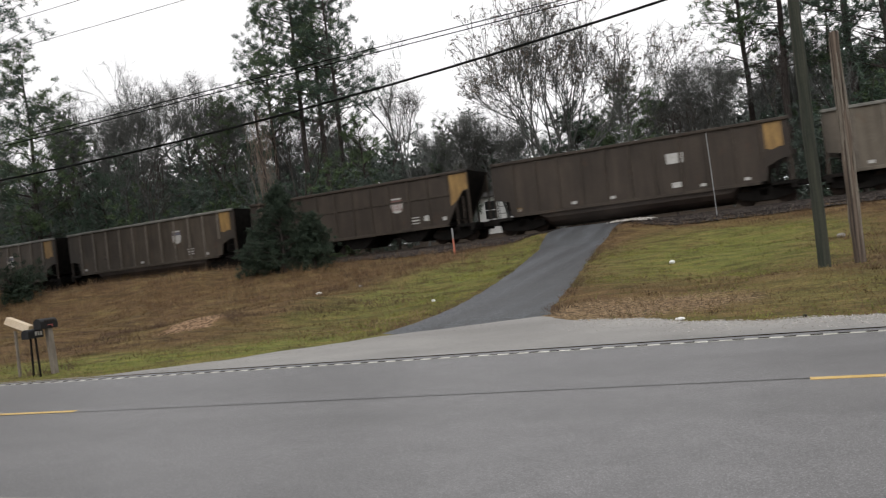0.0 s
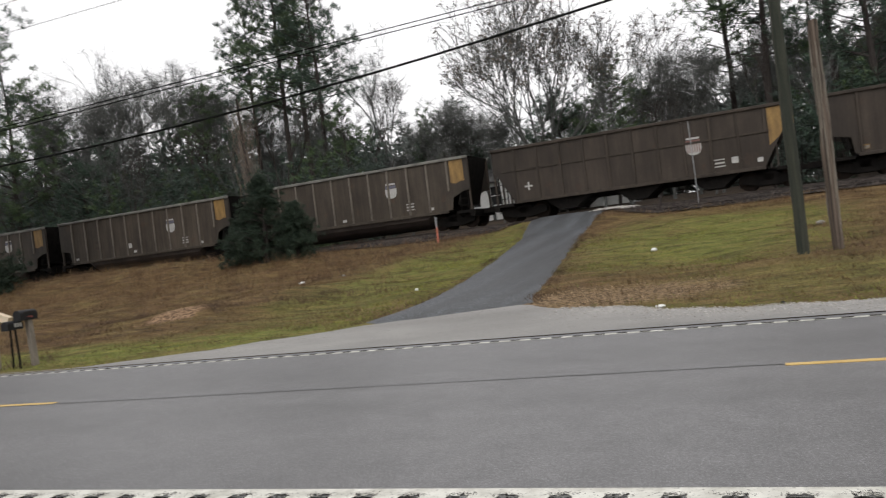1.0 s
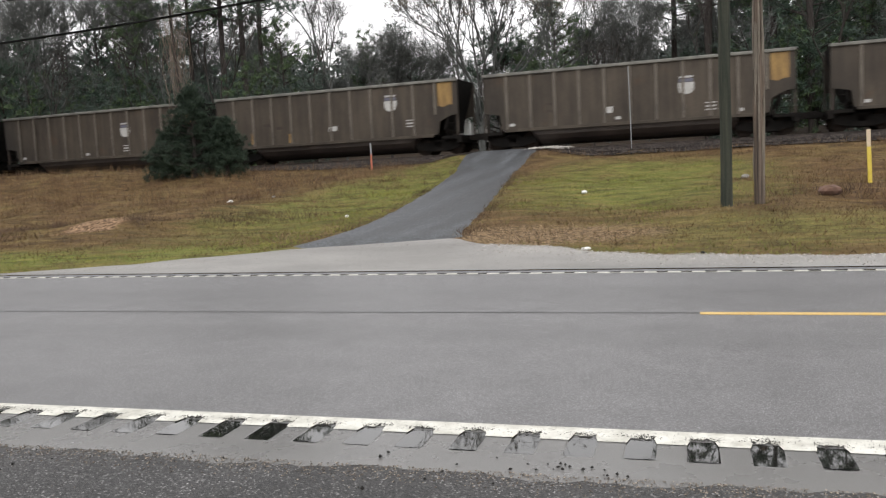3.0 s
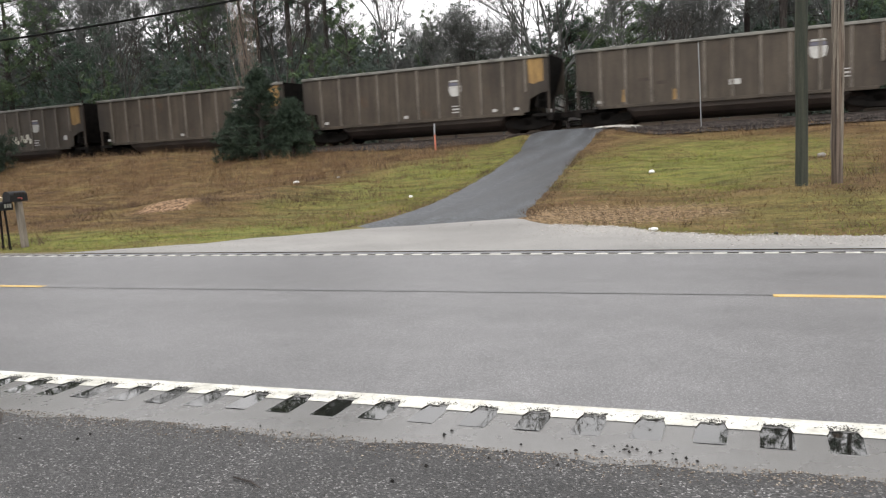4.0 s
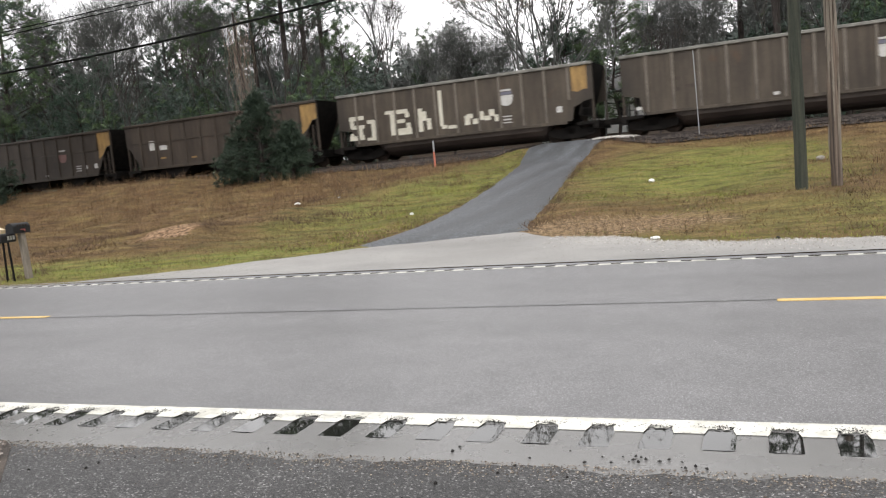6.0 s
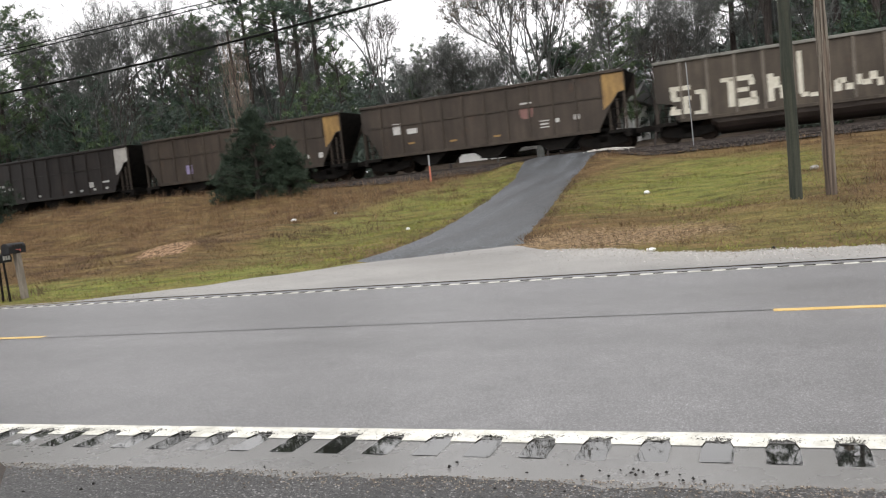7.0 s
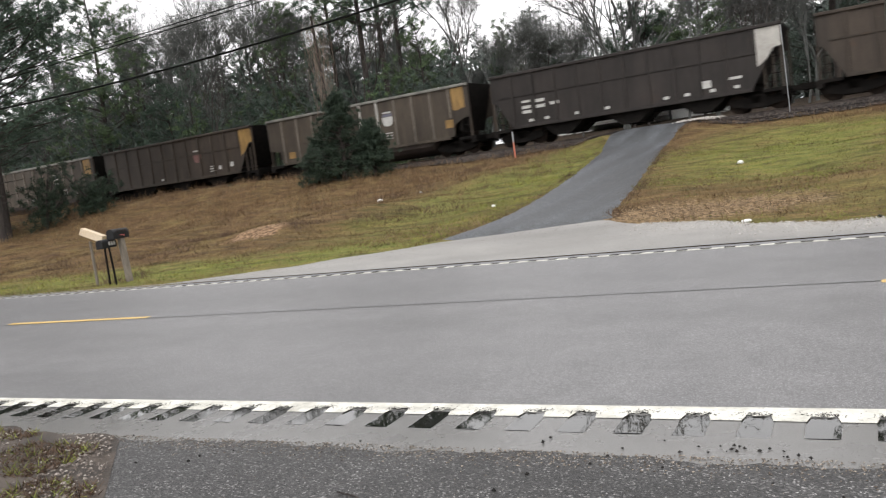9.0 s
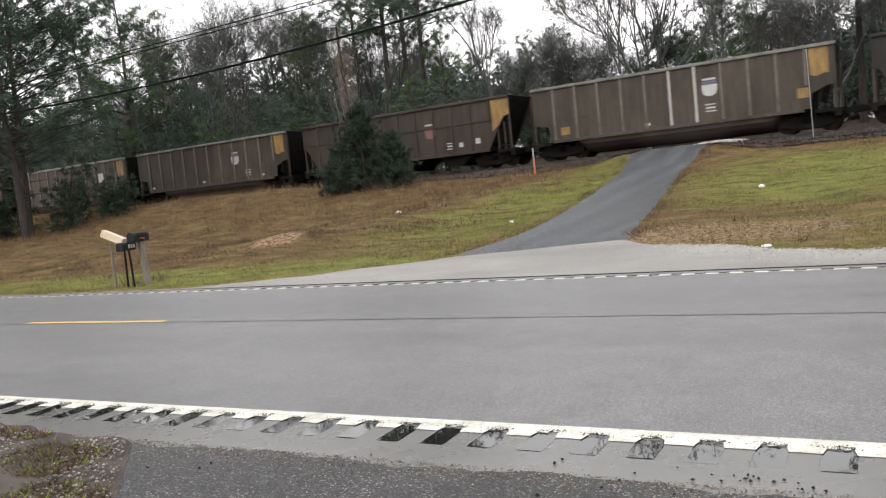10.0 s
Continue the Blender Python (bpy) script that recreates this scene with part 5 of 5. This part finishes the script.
stake("mailbox_post", -15.3, 12.75, 0.98, 0.05, M_POSTWOOD, "thin grey stake under the open box", 0.0)
paper = empty("newspaper_box", pose(-15.22, 12.75, 1.04, 0, 26, 20), "open tan newspaper box on a thin stake", "newspaper box")
for nm, dims in (("floor", (-0.27, -0.09, 0, 0.27, 0.09, 0.015)), ("roof", (-0.27, -0.09, 0.135, 0.27, 0.09, 0.15)), ("side_panel", (-0.27, -0.09, 0.0155, 0.27, -0.077, 0.1345)), ("side_panel", (-0.27, 0.077, 0.0155, 0.27, 0.09, 0.1345)), ("back_panel", (0.255, -0.076, 0.0155, 0.27, 0.076, 0.1345))):
    bm = bmesh.new()
    box(bm, *dims)
    part(nm, bm, M_BOXTAN, paper)

# ---- speckled board post by the road ----
bp = empty("board_post", pose(4.15, 15.6, float(land(4.15, 15.6)) - 0.02), "peeling white board post with a dark back", "board post")
bm = bmesh.new()
box(bm, -0.09, -0.03, 0, 0.09, 0.0, 1.02)
bevelled(bm, 0.01)
part("board", bm, plain("peeling_white", (0.16, 0.15, 0.13), (0.62, 0.60, 0.55), 9, 60, 0.8, stretch=(1, 1, 3)), bp)
bm = bmesh.new()
box(bm, 0.0, 0.002, 0, 0.4, 0.1, 1.04)
bevelled(bm, 0.01)
part("backing", bm, M_TIE, bp)

# ---- white house beyond the track ----
def house():
    hx, hy, hz = -15.8, 66.0, 3.5
    root = empty("house", pose(hx, hy, hz, 0, 0, -3), "white clapboard house with a porch beyond the railway", "house")
    bm = bmesh.new()
    box(bm, -7.5, 0, -0.6, 7.5, 8, 2.85)
    part("wall", bm, M_WHITEROCK, root)
    for k in range(11):
        bm = bmesh.new()
        box(bm, -7.52, -0.03, 0.1 + 0.23 * k, 7.52, -0.002, 0.12 + 0.23 * k + 0.17)
        part("clapboard", bm, M_WHITEROCK, root)
    bm = bmesh.new()
    v = [bm.verts.new(p) for p in ((-8, -0.6, 2.86), (8, -0.6, 2.86), (8, 8.6, 2.86), (-8, 8.6, 2.86), (-8, 4, 4.7), (8, 4, 4.7), (-8, -0.6, 2.98), (8, -0.6, 2.98))]
    for f in ((0, 1, 7, 6), (6, 7, 5, 4), (2, 3, 4, 5), (0, 6, 4, 3), (1, 2, 5, 7), (0, 3, 2, 1)):
        bm.faces.new([v[i] for i in f])
    part("roof", bm, M_SCRUBROOF, root, "grey shingle roof")
    gable = bmesh.new()
    prism(gable, [(-3.2, 2.6), (3.2, 2.6), (3.2, 2.8), (0, 3.9), (-3.2, 2.8)], -2.6, -0.61)
    part("porch_gable", gable, M_WHITEROCK, root)
    for x in (-3.0, -1.6, -0.4, 0.9, 2.1, 3.0):
        bm = bmesh.new()
        box(bm, x - 0.1, -2.5, 0, x + 0.1, -2.3, 2.6)
        part("porch_column", bm, M_WHITEROCK, root)
    bm = bmesh.new()
    box(bm, -3.3, -2.7, 0, 3.3, 0, 0.25)
    part("porch_floor", bm, M_SHOULDER, root)
    for x in (-6.4, -4.4, -2.2, 2.2, 4.4, 6.4):
        bm = bmesh.new()
        box(bm, x - 0.5, -0.06, 0.95, x + 0.5, -0.035, 2.5)
        win = part("window", bm, M_BOXBLACK, root, "dark window pane")
        bm = bmesh.new()
        for x0, z0, x1, z1 in ((x - 0.58, 0.87, x - 0.5, 2.58), (x + 0.5, 0.87, x + 0.58, 2.58), (x - 0.5, 2.5, x + 0.5, 2.58), (x - 0.5, 0.87, x + 0.5, 0.95), (x - 0.5, 1.7, x + 0.5, 1.76)):
            box(bm, x0, -0.08, z0, x1, -0.062, z1)
        part("window_frame", bm, M_WHITEROCK, win)
    bm = bmesh.new()
    box(bm, -0.45, -0.07, 0.25, 0.45, -0.035, 2.35)
    part("door", bm, M_TIE, root)


M_SCRUBROOF = plain("grey_shingle", (0.08, 0.08, 0.08), (0.14, 0.135, 0.13), 2, 30, 0.9)
house()

# ---- grass ----
def value_noise(x, y, size, seed):
    """Smooth random field, 0 to 1, with patches of about that size."""
    table = np.random.default_rng(seed).random((256, 256))
    gx_, gy_ = x / size + 500.0, y / size + 500.0
    ix, iy = np.floor(gx_).astype(int), np.floor(gy_).astype(int)
    fx, fy_ = smooth01(gx_ - ix), smooth01(gy_ - iy)
    a = table[ix % 256, iy % 256] * (1 - fx) + table[(ix + 1) % 256, iy % 256] * fx
    b = table[ix % 256, (iy + 1) % 256] * (1 - fx) + table[(ix + 1) % 256, (iy + 1) % 256] * fx
    return a * (1 - fy_) + b * fy_


def grass(name, n, keep, height, spread_w, width, material, label, per=4, seed=0, x0=-62, x1=14):
    rng = np.random.default_rng(seed)
    x, y = rng.uniform(x0, x1, n), rng.uniform(11.6, 39.5, n)
    on_drive = (y > 14.2) & (x > drive_left(y) - 0.04) & (x < drive_right(y) + 0.04)
    edge = np.array([far_edge(v) for v in x])
    ok = ~on_drive & (y > edge + 0.03) & (track_y(x) - y > 4.5) & (rng.random(n) < keep(x, y) * np.clip(0.25 + 1.3 * value_noise(x, y, 0.55, 5), 0, 1))
    x, y = x[ok], y[ok]
    z = land(x, y)
    c = np.repeat(np.stack([x, y, z - 0.01], 1), per, 0)
    c[:, :2] += rng.normal(0, spread_w, (len(c), 2))
    d = rng.normal(0, 0.75 if height[1] < 0.2 else 0.42, (len(c), 3))
    d[:, 2] = 1.0
    d = unit(d)
    tussock = 0.55 * value_noise(c[:, 0], c[:, 1], 0.42, 3) + 0.45 * value_noise(c[:, 0], c[:, 1], 1.5, 4)
    hs = (height[0] + (height[1] - height[0]) * rng.random(len(c)) ** 1.5) * (0.35 + 1.5 * tussock ** 1.4)
    ob = tri_mesh(name, blades(rng, c, d, hs, width * rng.uniform(0.6, 1.4, len(c))), material, None)
    return tagged(ob, label, "grass", kind="stuff")


def bump2(x, y, cx, cy, rx, ry):
    return np.clip(1.3 - ((x - cx) / rx) ** 2 - ((y - cy) / ry) ** 2 + 0.5 * np.sin(1.3 * x + 0.9 * y) * np.sin(0.8 * y - 0.5 * x), 0, 1)


def greenish(x, y):
    near_left = np.clip(1.2 - np.maximum(drive_left(y) - x, 0) / 3.2, 0, 1) * (x < drive_left(y)) * (y < 38)
    right = 0.85 * bump2(x, y, -1.5, 27, 4.6, 8.5)
    verge = np.clip(1.3 - (y - 12.4) / 2.2, 0, 1)
    return np.clip(np.maximum(np.maximum(near_left, right), verge * 0.9), 0, 1)


def strawy(x, y):
    return 1 - bump2(x, y, -3.0, 16.0, 2.2, 1.6) * 0.8 - bump2(x, y, -16.4, 19.2, 1.8, 0.9)


def patchy(x, y, s=1.0):
    """Uneven patches, 0 to 1."""
    v = np.sin(0.9 * x * s + 1.3 * np.sin(0.7 * y)) * np.sin(1.25 * y * s - 0.8 * np.sin(0.6 * x)) + 0.5 * np.sin(2.3 * x + 0.4 * y) * np.sin(2.9 * y - 0.7 * x)
    return np.clip(0.5 + 0.55 * v, 0, 1)


def green_part(x, y):
    toe_band = smooth01((7.5 - (track_y(x) - y)) / 3) * (x > -6)
    beside = np.exp(-(np.maximum(drive_left(y) - x, 0) / 1.6) ** 2) * (x < drive_left(y)) * (y > 15) * (y < 38)
    return np.maximum(greenish(x, y) * np.clip(2.6 * value_noise(x, y, 1.3, 8) - 0.45, 0.08, 1) * (1 - 0.8 * toe_band), 0.9 * beside)


grass("turf", 115000, lambda x, y: np.clip((1.0 - 0.8 * green_part(x, y)) * strawy(x, y), 0, 1), (0.04, 0.15), 0.11, 0.010, M_BLADE, "brown and olive winter turf", 5, 1)
grass("green_grass", 230000, lambda x, y: green_part(x, y) * np.clip(strawy(x, y), 0, 1), (0.035, 0.10), 0.10, 0.010, M_GREENB, "short green grass on the bank", 5, 2)
tall = lambda x, y: np.clip(smooth01((-9 - x) / 8) * smooth01((y - 21) / 12) * (0.35 + 0.65 * patchy(x, y, 0.7)), 0, 1)
grass("tall_grass", 26000, tall, (0.2, 0.62), 0.1, 0.014, M_STRAW, "tall rust-brown dead grass before the track", 6, 3)
band = lambda x, y: np.clip(1 - np.abs(track_y(x) - y - 5.5) / 2.4, 0, 1) * (x > -6) * (0.3 + 0.7 * patchy(x, y)) + 0.5 * bump2(x, y, 5.5, 24, 4, 3.5)
grass("tall_grass", 14000, band, (0.10, 0.38), 0.1, 0.014, M_STRAW, "brown dead grass below the ballast", 6, 4, x0=-8)
scrub = lambda x, y: bump2(x, y, -16.5, 36.4, 4.5, 1.2) + bump2(x, y, 3.6, 22.0, 1.6, 0.7) + 0.8 * bump2(x, y, 1.5, 20.1, 1.0, 0.5) + bump2(x, y, -14.9, 13.0, 0.7, 0.35) + 0.5 * patchy(x, y, 1.7) * bump2(x, y, -15, 31, 8, 5)
grass("dead_scrub", 26000, scrub, (0.08, 0.42), 0.12, 0.012, M_SCRUB, "dark reddish dead scrub", 10, 5)
grass("dead_scrub", 26000, lambda x, y: patchy(x, y, 2.3) * (bump2(x, y, -13.6, 20.8, 2.2, 1.3) * 0.8 + 0.8 * bump2(x, y, -10.9, 21.6, 0.8, 0.7) + bump2(x, y, -18.6, 19.9, 1.2, 0.9) * 0.5 + 0.35 * bump2(x, y, -20, 17.3, 4, 1.5)), (0.06, 0.30), 0.14, 0.012, M_SCRUB, "dark dead weeds beside bare dirt", 11, 6, x0=-26, x1=-9)
fringe = lambda x, y: np.exp(-((np.minimum(np.abs(x - drive_left(y)), np.abs(x - drive_right(y))) / 0.22) ** 2)) * (y > 14.8) * (0.3 + 0.7 * patchy(x, y, 2))
grass("edge_litter", 60000, fringe, (0.03, 0.13), 0.10, 0.014, M_SCRUB, "dark dead leaves and grass along the driveway edge", 6, 12, x0=-12, x1=-3)
grass("straw_litter", 16000, lambda x, y: bump2(x, y, -3.0, 16.0, 2.4, 1.7) * (0.3 + 0.7 * patchy(x, y, 2)) + 0.7 * bump2(x, y, -8.4, 17.4, 0.6, 1.6), (0.03, 0.12), 0.12, 0.016, leaf_mat("straw", (0.08, 0.05, 0.026), (0.46, 0.34, 0.21)), "pale straw and dead leaves at the driveway", 4, 7, x0=-10, x1=2)
russet = lambda x, y: patchy(x, y, 1.4) * (bump2(x, y, 3.0, 16.2, 4.5, 1.0) + 0.8 * bump2(x, y, 6.0, 20.5, 3.5, 1.4) + 0.7 * bump2(x, y, 4.5, 29, 5.0, 2.2) + 0.6 * bump2(x, y, -17, 25, 8, 2.0) + 0.6 * bump2(x, y, -26, 19, 8, 2.0) + 0.7 * bump2(x, y, -4.6, 19.5, 0.7, 3.0))
grass("dead_grass", 60000, russet, (0.05, 0.16), 0.10, 0.014, leaf_mat("russet_grass", (0.045, 0.027, 0.015), (0.12, 0.072, 0.034), (0.20, 0.13, 0.065), share=0.55, size=1.2), "rust-brown dead grass in patches", 5, 11)


# ---- stones ----
def stones(name, x, y, z, size, material, label, seed=0, flat=0.6):
    """Many small faceted stones in one mesh."""
    rng = np.random.default_rng(seed)
    base = np.array([(1, 0, 0), (-1, 0, 0), (0, 1, 0), (0, -1, 0), (0, 0, 1), (0, 0, -0.6)], float)
    tri = np.array([(0, 2, 4), (2, 1, 4), (1, 3, 4), (3, 0, 4), (2, 0, 5), (1, 2, 5), (3, 1, 5), (0, 3, 5)])
    n = len(x)
    pts = base[None] * rng.uniform(0.6, 1.3, (n, 6, 1)) * size[:, None, None] * np.array([1, 1, flat])
    a = rng.uniform(0, 6.28, n)
    ca, sa = np.cos(a)[:, None], np.sin(a)[:, None]
    px, py = pts[..., 0] * ca - pts[..., 1] * sa, pts[..., 0] * sa + pts[..., 1] * ca
    pts = np.stack([px + x[:, None], py + y[:, None], pts[..., 2] + z[:, None] + size[:, None] * flat * 0.4], -1)
    ob = tri_mesh(name, pts[:, tri].reshape(-1, 3), material, None)
    return tagged(ob, label, "gravel", kind="stuff")


M_GRAVEL = leaf_mat("mixed_gravel", (0.10, 0.09, 0.08), (0.30, 0.28, 0.25), (0.55, 0.53, 0.50))
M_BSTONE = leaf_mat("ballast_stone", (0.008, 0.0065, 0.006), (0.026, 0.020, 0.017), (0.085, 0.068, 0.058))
M_WETGRAVEL = leaf_mat("wet_gravel", (0.035, 0.027, 0.022), (0.13, 0.105, 0.088), (0.34, 0.31, 0.28))
M_GRIT = leaf_mat("road_grit", (0.025, 0.022, 0.02), (0.12, 0.095, 0.075), (0.34, 0.30, 0.25))
rng = np.random.default_rng(41)
n = 11000
x = rng.uniform(-3.5, 14, n)
y = np.array([far_edge(v) for v in x]) + 0.12 - np.abs(rng.normal(0, 0.6, n))
y = np.maximum(y, 11.45 + 0.5 * rng.random(n))
stones("verge_gravel", x, y, np.maximum(land(x, y), 0) + 0.006, rng.uniform(0.006, 0.020, n), M_GRAVEL, "pale loose gravel along the shoulder", 1)
n = 1800
x = rng.uniform(-14, 0, n)
y = np.array([far_edge(v) for v in x]) - np.abs(rng.normal(0, 0.7, n))
stones("shoulder_grit", x, np.maximum(y, 11.5), np.maximum(land(x, np.maximum(y, 11.5)), 0) + 0.01, rng.uniform(0.004, 0.010, n), M_GRIT, "scattered grit on the shoulder", 2)
n = 20000
x = rng.uniform(-62, 14, n)
d = rng.uniform(1.4, 5.0, n)
y = track_y(x) - d
ok = ~((x > -11.3) & (x < -6.0))
x, y = x[ok], y[ok]
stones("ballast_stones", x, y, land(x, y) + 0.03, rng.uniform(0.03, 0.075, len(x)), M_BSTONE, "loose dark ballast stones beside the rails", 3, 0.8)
n = 3600
x = rng.uniform(-6.5, 1.5, n)
edge = 3.88 + 0.01 * x
y = edge - np.abs(rng.normal(0, 0.10, n)) + 0.05
stones("road_grit", x, y, np.full(n, 0.003), rng.uniform(0.002, 0.0085, n), M_GRIT, "grit washed along the forecourt edge", 4)
n = 5200
x = rng.uniform(-6.5, 1.5, n)
y = rng.uniform(2.3, 3.85, n)
stones("road_grit", x, y, np.full(n, 0.002), rng.uniform(0.0012, 0.0035, n) * (1 + (rng.random(n) < 0.02)), M_GRIT, "pale chippings in the old asphalt", 5)
n = 46
x = np.r_[rng.normal(-0.5, 0.28, 18), rng.uniform(-4.5, 1.0, 28)]
y = np.r_[rng.normal(4.0, 0.05, 18), rng.uniform(3.3, 4.1, 28)]
n2 = 4200
k2 = rng.integers(-34, 10, n2)
stones("groove_dirt", X0 + PITCH * k2 + rng.normal(0, 0.05, n2), 4.522 + rng.normal(0, 0.02, n2) + 0.012 * np.sin(9 * k2), np.full(n2, 0.005), rng.uniform(0.0015, 0.0055, n2), M_PEBBLE, "dark crumbs of dirt on the edge line", 9)
stones("dark_pebbles", x, y, np.full(n, 0.003), rng.uniform(0.005, 0.013, n), M_PEBBLE, "dark pebbles on the wet margin", 6, 0.9)
n = 900
x = rng.normal(-6.4, 0.35, n)
y = rng.uniform(38.0, 40.6, n)
stones("crossing_rubble", x + 0.25, y, land(x, y) + 0.06, rng.uniform(0.03, 0.09, n), M_GRAVEL, "pale rubble at the crossing shoulder", 7)

# gravel and weed patch at the forecourt's edge
def patch_z(x, y):
    return 0.006 + 0.02 * math.exp(-((y - 3.2) / 0.5) ** 2) * min(1, max(0, (-4.2 - x) / 0.6))


strip("verge_patch", np.arange(-14, -3.55, 0.12).tolist(), lambda x: 0.5, lambda x: 3.93 - 0.05 * (x + 6) + 0.04 * math.sin(4 * x) + 0.03 * math.sin(13 * x) if x < -4.45 else 3.84 - 1.0 * (x + 4.45), patch_z,
      plain("wet_grit_soil", (0.028, 0.022, 0.018), (0.085, 0.066, 0.052), 5, 50, 0.85, bump=0.8, dist=0.01), "gravelly soil patch with weeds and wet leaves", rows=16)
n = 9000
x = rng.uniform(-8.5, -3.7, n)
y = rng.uniform(2.2, 3.9, n)
ok = y < np.where(x < -4.45, 3.9 - 0.05 * (x + 6), 3.80 - 1.0 * (x + 4.45))
ok &= rng.random(n) < 0.5 + 0.5 * np.sin(5 * x + 3 * y)
x, y = x[ok], y[ok]
stones("patch_gravel", x, y, np.full(len(x), 0.02), rng.uniform(0.005, 0.016, len(x)), M_WETGRAVEL, "pale wet gravel with brown leaves", 8)


def weeds(name, n, material, label, seed, hs=(0.03, 0.10)):
    rng = np.random.default_rng(seed)
    x, y = rng.uniform(-8.5, -3.7, n), rng.uniform(2.2, 3.86, n)
    ok = (y < np.where(x < -4.45, 3.86 - 0.05 * (x + 6), 3.74 - 1.0 * (x + 4.45))) & (np.sin(4 * x + 1.7) * np.sin(6 * y) > 0.05)
    x, y = x[ok], y[ok]
    c = np.repeat(np.stack([x, y, np.full(len(x), 0.015)], 1), 5, 0)
    c[:, :2] += rng.normal(0, 0.02, (len(c), 2))
    dd = rng.normal(0, 0.8, (len(c), 3))
    dd[:, 2] = 0.6
    ob = tri_mesh(name, blades(rng, c, unit(dd), rng.uniform(*hs, len(c)), np.full(len(c), 0.008)), material, None)
    return tagged(ob, label, "weeds", kind="stuff")


weeds("weeds", 900, M_GREENB, "low green weeds in the gravel patch", 61)
weeds("leaf_litter", 8000, M_SCRUB, "wet brown leaves in the gravel patch", 62, (0.02, 0.06))

# ---- litter and rocks on the bank ----
def lump(name, x, y, r, material, label, category, seed, flat=0.7):
    rng = np.random.default_rng(seed)
    bm = bmesh.new()
    bmesh.ops.create_icosphere(bm, subdivisions=2, radius=r)
    for v in bm.verts:
        v.co *= 1 + 0.22 * noise.noise(v.co * (2.2 / r) + Vector((seed, 0, 0)))
        v.co.z *= flat
    ob = part(name, bm, material)
    ob.matrix_world = pose(x, y, float(land(x, y)) + r * flat * 0.55, 0, 0, seed * 37)
    return tagged(ob, label, category)


lump("white_rock", -16.38, 27.1, 0.13, M_WHITEROCK, "white rock lying in the brown grass", "rock", 3)
lump("white_rock", -8.85, 20.6, 0.06, M_WHITEROCK, "small white stone in the grass", "rock", 4)
lump("white_rock", -2.92, 25.1, 0.09, M_WHITEROCK, "white stone in the green grass", "rock", 5)
lump("white_rock", -1.59, 13.75, 0.085, M_WHITEROCK, "flat pale stone on the dry grass edge", "rock", 6, 0.35)
lump("brown_boulder", 3.4, 21.8, 0.26, plain("red_clay", (0.09, 0.05, 0.035), (0.17, 0.095, 0.065), 4, 30, 0.9), "rounded reddish clay mound in the grass", "mound", 7, 0.6)
lump("grey_rock", 1.75, 26.0, 0.13, M_STONE, "grey rock half sunk in the grass", "rock", 8)
lump("grey_rock", -14.6, 27.2, 0.07, M_STONE, "grey rock half sunk in the grass", "rock", 9)
lump("dark_clod", 0.25, 13.1, 0.035, M_PEBBLE, "dark clod at the grass edge", "clod", 10)
bm = bmesh.new()
tube(bm, [(-2.32, 3.27, 0.010), (-2.2, 3.235, 0.013), (-2.12, 3.19, 0.011)], [0.004, 0.005, 0.003], 6)
tagged(part("fallen_twig", bm, M_BARK), "thin dark twig on the old asphalt", "twig")


def motions():
    """The train runs along the track; its wheels turn with it."""
    for j, car in TRAIN.items():
        walk(car, [(t, on_track(s + CAR_PITCH * j + HALF)) for t, s in TRAVEL])
    ts, ss = zip(*TRAVEL)
    for ws, a in WHEELSETS:
        walk(ws, [(k / 30, pose(a, 0, 0.457, 0, math.degrees(float(np.interp(k / 30, ts, ss)) / 0.457) % 360, 0)) for k in range(301)])


motions()
